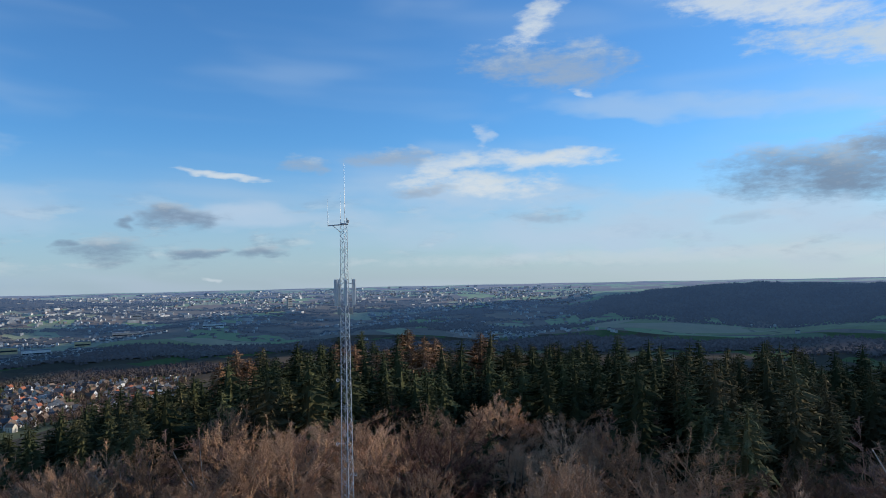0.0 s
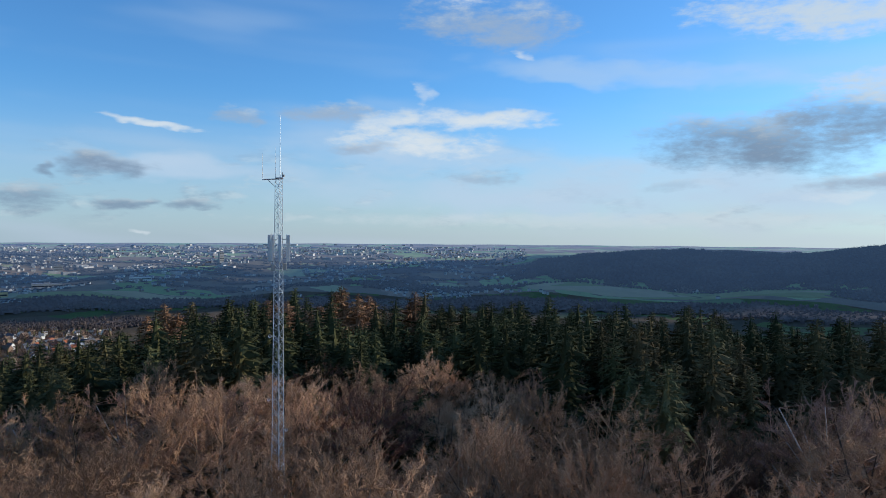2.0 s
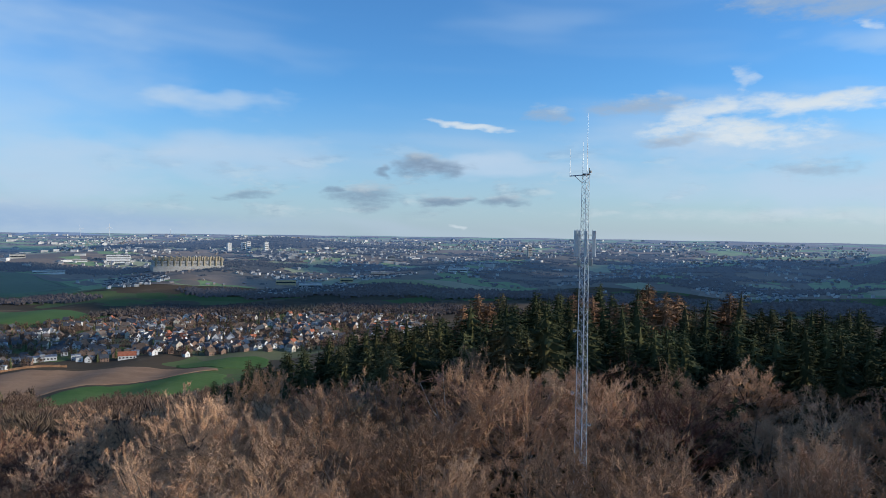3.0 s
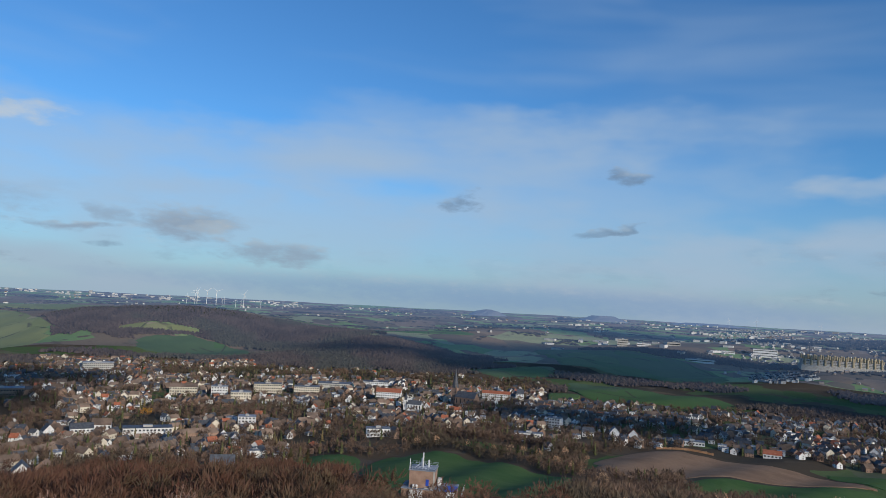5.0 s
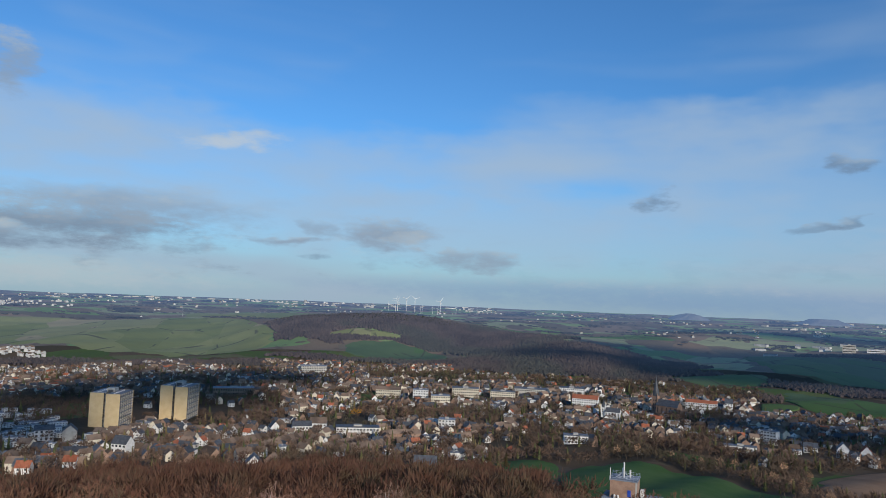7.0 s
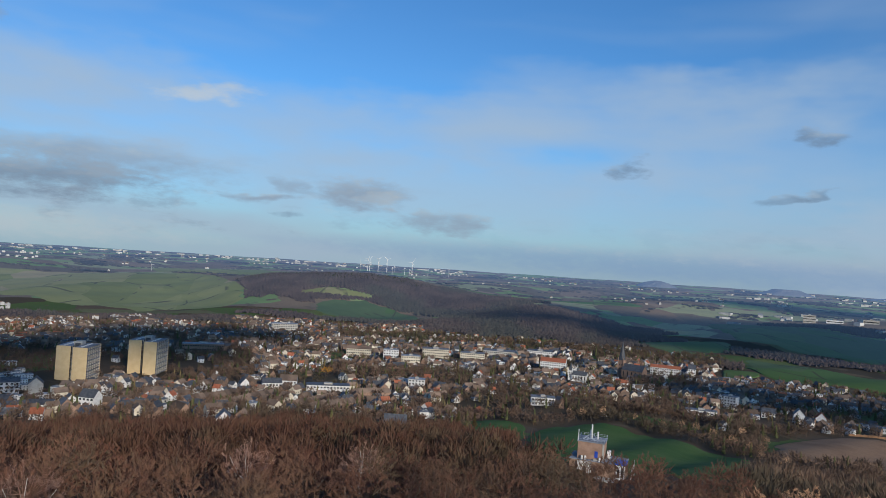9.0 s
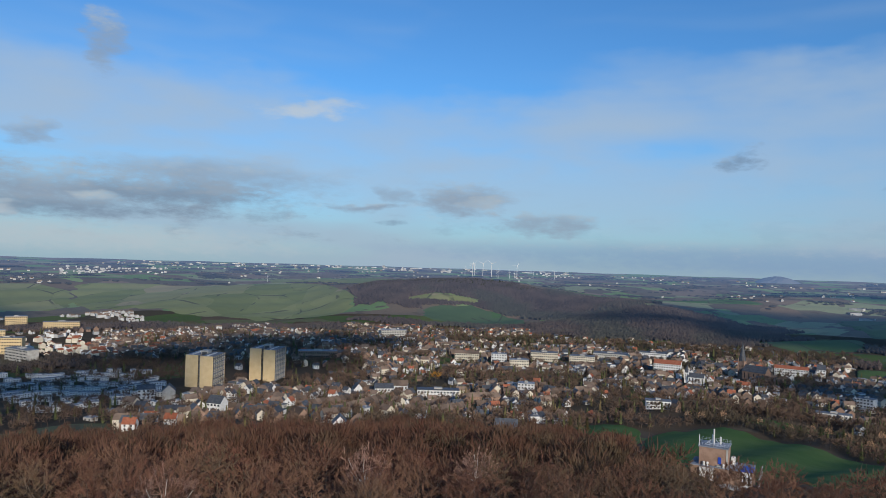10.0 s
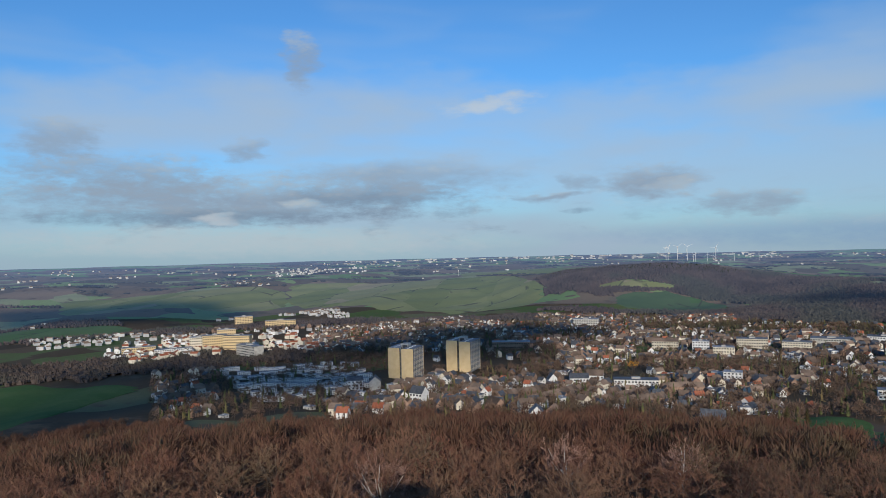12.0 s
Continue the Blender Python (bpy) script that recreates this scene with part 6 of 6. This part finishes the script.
hospital()
for az, r, w, d, h, text in ((44.0, 2330, 66, 22, 22, "white hospital block beyond green fields"), (54.2, 2350, 34, 20, 22, "pale distant block by the works"), (52.6, 2360, 44, 20, 9, "white low distant hall"), (50.4, 2380, 40, 20, 12, "pale distant works hall"),
                             (36.15, 2900, 16, 16, 32, "white tower block on a wooded hill"), (35.05, 2920, 16, 16, 32, "white tower block on a wooded hill"), (34.7, 2900, 14, 14, 38, "white tower block on a wooded hill"), (33.35, 2880, 15, 15, 36, "white tower block on a wooded hill"),
                             (23.4, 2450, 26, 14, 17, "pale slab block above the city"), (12.23, 2500, 15, 15, 40, "slim round-cornered city tower"), (46.8, 2300, 60, 16, 6, "low white sheds beyond the fields"), (48.5, 1950, 70, 20, 7, "low white sheds by the field"),
                             (29.9, 1470, 46, 16, 11, "white and glass clinic building"), (24.1, 1790, 60, 18, 10, "pale slab block in the valley"), (27.0, 1640, 30, 16, 12, "yellowish block of suburban flats"), (31.8, 1620, 44, 18, 12, "yellowish block of suburban flats"), (18.0, 1850, 50, 18, 9, "white works hall in the valley")):
    long_block(az, r, w, d, h, az + (0 if w > 20 else 20), M_WHITE if "white" in text else M_CREAM if "yellow" in text else M_CONC, M_FLATROOF, text, 0.0, name="distant_building", floors=max(1, int(h / 7)))


def radio_tower():
    x, y, z = at(-39.7, 2520)
    ob = thing("radio_tower", (x, y, z), "concrete radio tower with platforms above the wooded ridge", "radio tower")
    v, f = [], []
    tube(v, f, (0, 0, -2), (0, 0, 42), 3.2, 1.8, 10)
    tube(v, f, (0, 0, 42), (0, 0, 60), 0.9, 0.5, 8)
    piece("shaft", mesh_of("shaft", v, f, M_CONC), ob)
    for zz, rr in ((30, 5.0), (36, 4.4), (42, 3.6)):
        v, f = [], []
        tube(v, f, (0, 0, zz - 2.0), (0, 0, zz), 2.0, rr, 12)
        tube(v, f, (0, 0, zz), (0, 0, zz + 1.4), rr, rr, 12)
        tube(v, f, (0, 0, zz + 1.4), (0, 0, zz + 1.5), rr, 0.5, 12)
        piece("platform", mesh_of("platform", v, f, M_CONC), ob)


radio_tower()


def far_blocks(name, seed, n, az0, az1, r0, r1, sizes, mat, label, dense=0.0, roof=None):
    """Many far buildings of a city in one mesh: boxes and gabled houses."""
    rng = random.Random(seed)
    vs, fs = [], []
    count = 0
    while count < n:
        az, r = rng.uniform(az0, az1), math.sqrt(rng.uniform(r0 * r0, r1 * r1))
        x, y, z = at(az, r)
        if noise.noise(Vector((x * 0.004, y * 0.004, seed))) < dense:
            continue
        if in_field(az, r, 15.0):
            continue
        count += 1
        lo, hi, h0, h1 = sizes
        w, d, h = rng.uniform(lo, hi), rng.uniform(lo, (lo + hi) / 2), rng.uniform(h0, h1)
        t = radians(az + rng.choice((0, 90)) + rng.uniform(-35, 35))
        c, s = math.cos(t), math.sin(t)
        k = len(vs)
        pts = [(-w / 2, -d / 2, -3), (w / 2, -d / 2, -3), (w / 2, d / 2, -3), (-w / 2, d / 2, -3), (-w / 2, -d / 2, h), (w / 2, -d / 2, h), (w / 2, d / 2, h), (-w / 2, d / 2, h), (-w / 2, 0, h + d * 0.3), (w / 2, 0, h + d * 0.3)]
        if w > 18:
            pts = pts[:8]
            faces = ((0, 1, 5, 4), (1, 2, 6, 5), (2, 3, 7, 6), (3, 0, 4, 7), (4, 5, 6, 7))
        else:
            faces = ((0, 1, 5, 4), (2, 3, 7, 6), (1, 2, 6, 9, 5), (3, 0, 4, 8, 7), (4, 5, 9, 8), (6, 7, 8, 9))
        vs += [(a * c - b * s + x, a * s + b * c + y, e + z) for a, b, e in pts]
        fs += [tuple(i + k for i in q) for q in faces]
    me = bpy.data.meshes.new(name)
    me.from_pydata(vs, [], fs)
    me.materials.append(mat)
    if roof:
        me.materials.append(roof)
        me.update()
        me.polygons.foreach_set("material_index", [1 if p.normal.z > 0.3 else 0 for p in me.polygons])
    tagged(new(name, me), label, "houses", kind="stuff")


far_blocks("city_houses", 3, 2900, -12, 48, 1750, 4300, (5, 14, 3, 6), M_FARWALL, "white and grey houses of the distant city", 0.0, M_FARROOF)
far_blocks("city_houses", 4, 900, -12, 48, 1500, 3800, (5, 12, 3, 5), M_FARBRICK, "brick houses of the distant city", 0.05, M_FARROOF)
far_blocks("city_houses", 5, 380, -8, 60, 2000, 4600, (16, 40, 4, 9), M_FARWALL, "large pale buildings of the distant city", 0.0, M_FLATROOF)
far_blocks("village_houses", 6, 380, 20, 45, 1330, 1800, (6, 11, 4, 6), M_FARWALL, "houses of the outskirts", 0.12, M_SLATE)
far_blocks("village_houses", 7, 260, 60, 140, 2150, 4400, (6, 12, 3, 5), M_FARWALL, "houses of far villages", 0.18, M_TILE)
far_blocks("works_halls", 8, 120, 80, 114, 4150, 4800, (10, 38, 3, 6), M_FARWALL, "pale industrial halls on the horizon", -0.1, M_FARWALL)
far_blocks("village_houses", 9, 210, 104, 136, 1100, 1480, (6, 12, 4, 6), M_FARWALL, "houses along the pastures", 0.1, M_TILE)
far_blocks("village_houses", 10, 120, -40, 10, 1400, 1800, (6, 12, 4, 6), M_FARWALL, "scattered houses in the dark valley", 0.15, M_SLATE)
far_blocks("edge_houses", 14, 90, 114, 131, 900, 1120, (6, 15, 4, 7), M_WHITE, "sunlit white houses beside the flats", -0.25, M_TILE)
far_blocks("edge_houses", 15, 110, 112, 130, 890, 1100, (7, 14, 5, 8), M_PALE, "cream houses beside the flats", -0.25, M_RED)
far_blocks("edge_houses", 16, 200, 96, 117, 860, 1150, (6, 12, 4, 7), M_BRICK, "brick houses at the edge of town", -0.2, M_TILE)
far_blocks("village_houses", 13, 90, 111.5, 119, 3100, 3700, (5, 16, 3, 7), M_FARWALL, "bright distant village", -0.3, M_FARWALL)

PATCHES = [
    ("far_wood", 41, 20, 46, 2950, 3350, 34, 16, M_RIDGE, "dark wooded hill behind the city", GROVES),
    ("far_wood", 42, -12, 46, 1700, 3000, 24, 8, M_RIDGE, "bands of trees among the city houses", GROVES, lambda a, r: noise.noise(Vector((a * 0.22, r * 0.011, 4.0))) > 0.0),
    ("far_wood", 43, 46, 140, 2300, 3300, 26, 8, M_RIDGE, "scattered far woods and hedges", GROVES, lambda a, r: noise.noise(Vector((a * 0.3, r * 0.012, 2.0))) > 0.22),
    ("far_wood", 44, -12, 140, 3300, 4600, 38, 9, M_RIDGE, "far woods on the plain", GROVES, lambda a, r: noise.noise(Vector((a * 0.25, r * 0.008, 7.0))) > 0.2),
]
for row in PATCHES:
    wood_patch(*row[:9], row[9], row[10], row[11] if len(row) > 11 else None)

# ---------- single trees of the meadows ----------


def make_single_trees():
    rng = random.Random(9)
    poplar = tree_kind("bare_tree", bare_tree(140, 15.0, 8.0, 8, 60, 4, 4, 0.07, 0.8), M_BARK, M_TWIG, "tall leafless tree beside a meadow", "tree", "meadow trees")
    for az, r in ((59.6, 500), (58.9, 497), (60.3, 505), (61.5, 520), (62.6, 528), (57.8, 470), (56.9, 440), (55.4, 400), (57.0, 405), (64.0, 540), (66.0, 548), (68.5, 545), (70.0, 548), (71.0, 552), (58.3, 540), (56.6, 520)):
        plant(poplar, az, r, rng.uniform(0.75, 1.05), rng)
    remove_thing(poplar)
    fir = tree_kind("fir", spruce(150, 15.0, 6.5, 18, 9, 4), M_BARK, M_NEEDLE, "dark green fir beside gardens", "fir", "garden firs")
    for az, r, s in ((79.9, 420, 1.0), (79.2, 424, 0.9), (78.6, 428, 0.8), (61.0, 512, 0.7), (60.6, 530, 0.8), (62.0, 545, 0.8), (63.3, 552, 0.7), (59.3, 540, 0.8), (86.8, 700, 0.9), (82.2, 690, 0.9), (81.6, 680, 0.8)):
        plant(fir, az, r, s, rng)
    remove_thing(fir)
    gold = tree_kind("yellow_tree", bare_tree(151, 12.0, 10.0, 7, 70, 5, 5, 0.16, 0.4), M_BARK, M_GOLD, "round tree with golden autumn leaves", "tree", "")
    plant(gold, 90.77, 680, 1.5, rng)
    remove_thing(gold)


def rust_hedge():
    """A clipped beech hedge that keeps its dead leaves."""
    rng = random.Random(12)
    hedge = thing("hedge", at(49.5, 667), "clipped rust-brown beech hedge along a field", "hedge")
    bx, by, bz = at(49.5, 667)
    for k in range(9):
        a = 47.6 + k * 0.45
        x, y, z = at(a, 667)
        bm = bmesh.new()
        bmesh.ops.create_grid(bm, x_segments=10, y_segments=3, size=1.0)
        for p in bm.verts:
            u, v = p.co.x, p.co.y
            lift = (1 - v * v) ** 0.5 if abs(v) < 1 else 0.0
            p.co = Vector((u * 3.7, v * 1.5 + rng.uniform(-0.2, 0.2), -0.4 + 2.6 * lift + rng.uniform(-0.25, 0.25)))
        part("section", bm, M_LARCH, hedge).matrix_basis = pose(x - bx, y - by, z - bz, 0, 0, a)


rust_hedge()
M_GOLD = material("golden_leaves", (0.42, 0.20, 0.03), (0.50, 0.27, 0.05), 0.8, 0.5)
make_single_trees()


# ---------- the lookout tower under the eye ----------


def lookout_tower():
    cx, cy, deck_z, rad = 1.9, -2.6, 32.4, 3.6
    ob = thing("lookout_tower", (cx, cy, ground(0, 3)), "steel lookout tower with a railed round deck", "tower")
    z = deck_z - ground(0, 3)
    v, f = [], []
    tube(v, f, (0, 0, z - 0.22), (0, 0, z - 0.02), rad, rad, 24)
    n = len(v)
    f += [tuple(range(n - 48, n - 24))[::-1], tuple(range(n - 24, n))]
    piece("deck", mesh_of("deck", v, f, M_CONC), ob)
    for k in range(6):
        w = k * math.pi / 3
        v, f = [], []
        tube(v, f, (math.cos(w) * 3.0, math.sin(w) * 3.0, -0.5), (math.cos(w) * 2.6, math.sin(w) * 2.6, z - 0.2), 0.16, 0.14, 8)
        piece("column", mesh_of("column", v, f, M_STEEL), ob)
        a = (k + 1) * math.pi / 3
        v, f = [], []
        for i in range(8):
            z0, z1 = i * z / 8, (i + 1) * z / 8 - 0.2
            q0, q1 = 3.0 - 0.4 * z0 / z, 3.0 - 0.4 * z1 / z
            tube(v, f, (math.cos(w) * q0, math.sin(w) * q0, z0), (math.cos(a) * q1, math.sin(a) * q1, z1), 0.06, 0.06, 5)
            tube(v, f, (math.cos(w) * q1, math.sin(w) * q1, z1), (math.cos(a) * q1, math.sin(a) * q1, z1), 0.06, 0.06, 5)
        piece("brace", mesh_of("brace", v, f, M_STEEL), ob)
    v, f = [], []
    tube(v, f, (0, 0, -0.5), (0, 0, z - 0.2), 1.1, 1.1, 16)
    piece("stair_shaft", mesh_of("stair_shaft", v, f, M_STEEL), ob)
    rail_v, rail_f = [], []
    for k in range(36):
        a, b = 2 * math.pi * k / 36, 2 * math.pi * (k + 1) / 36
        for h, t in ((0.85, 0.03), (0.45, 0.02), (0.12, 0.02)):
            tube(rail_v, rail_f, (math.cos(a) * rad, math.sin(a) * rad, z + h), (math.cos(b) * rad, math.sin(b) * rad, z + h), t, t, 6)
        if k % 3 == 0:
            tube(rail_v, rail_f, (math.cos(a) * rad, math.sin(a) * rad, z - 0.1), (math.cos(a) * rad, math.sin(a) * rad, z + 0.85), 0.025, 0.025, 6)
    piece("railing", mesh_of("railing", rail_v, rail_f, M_STEEL), ob)


lookout_tower()
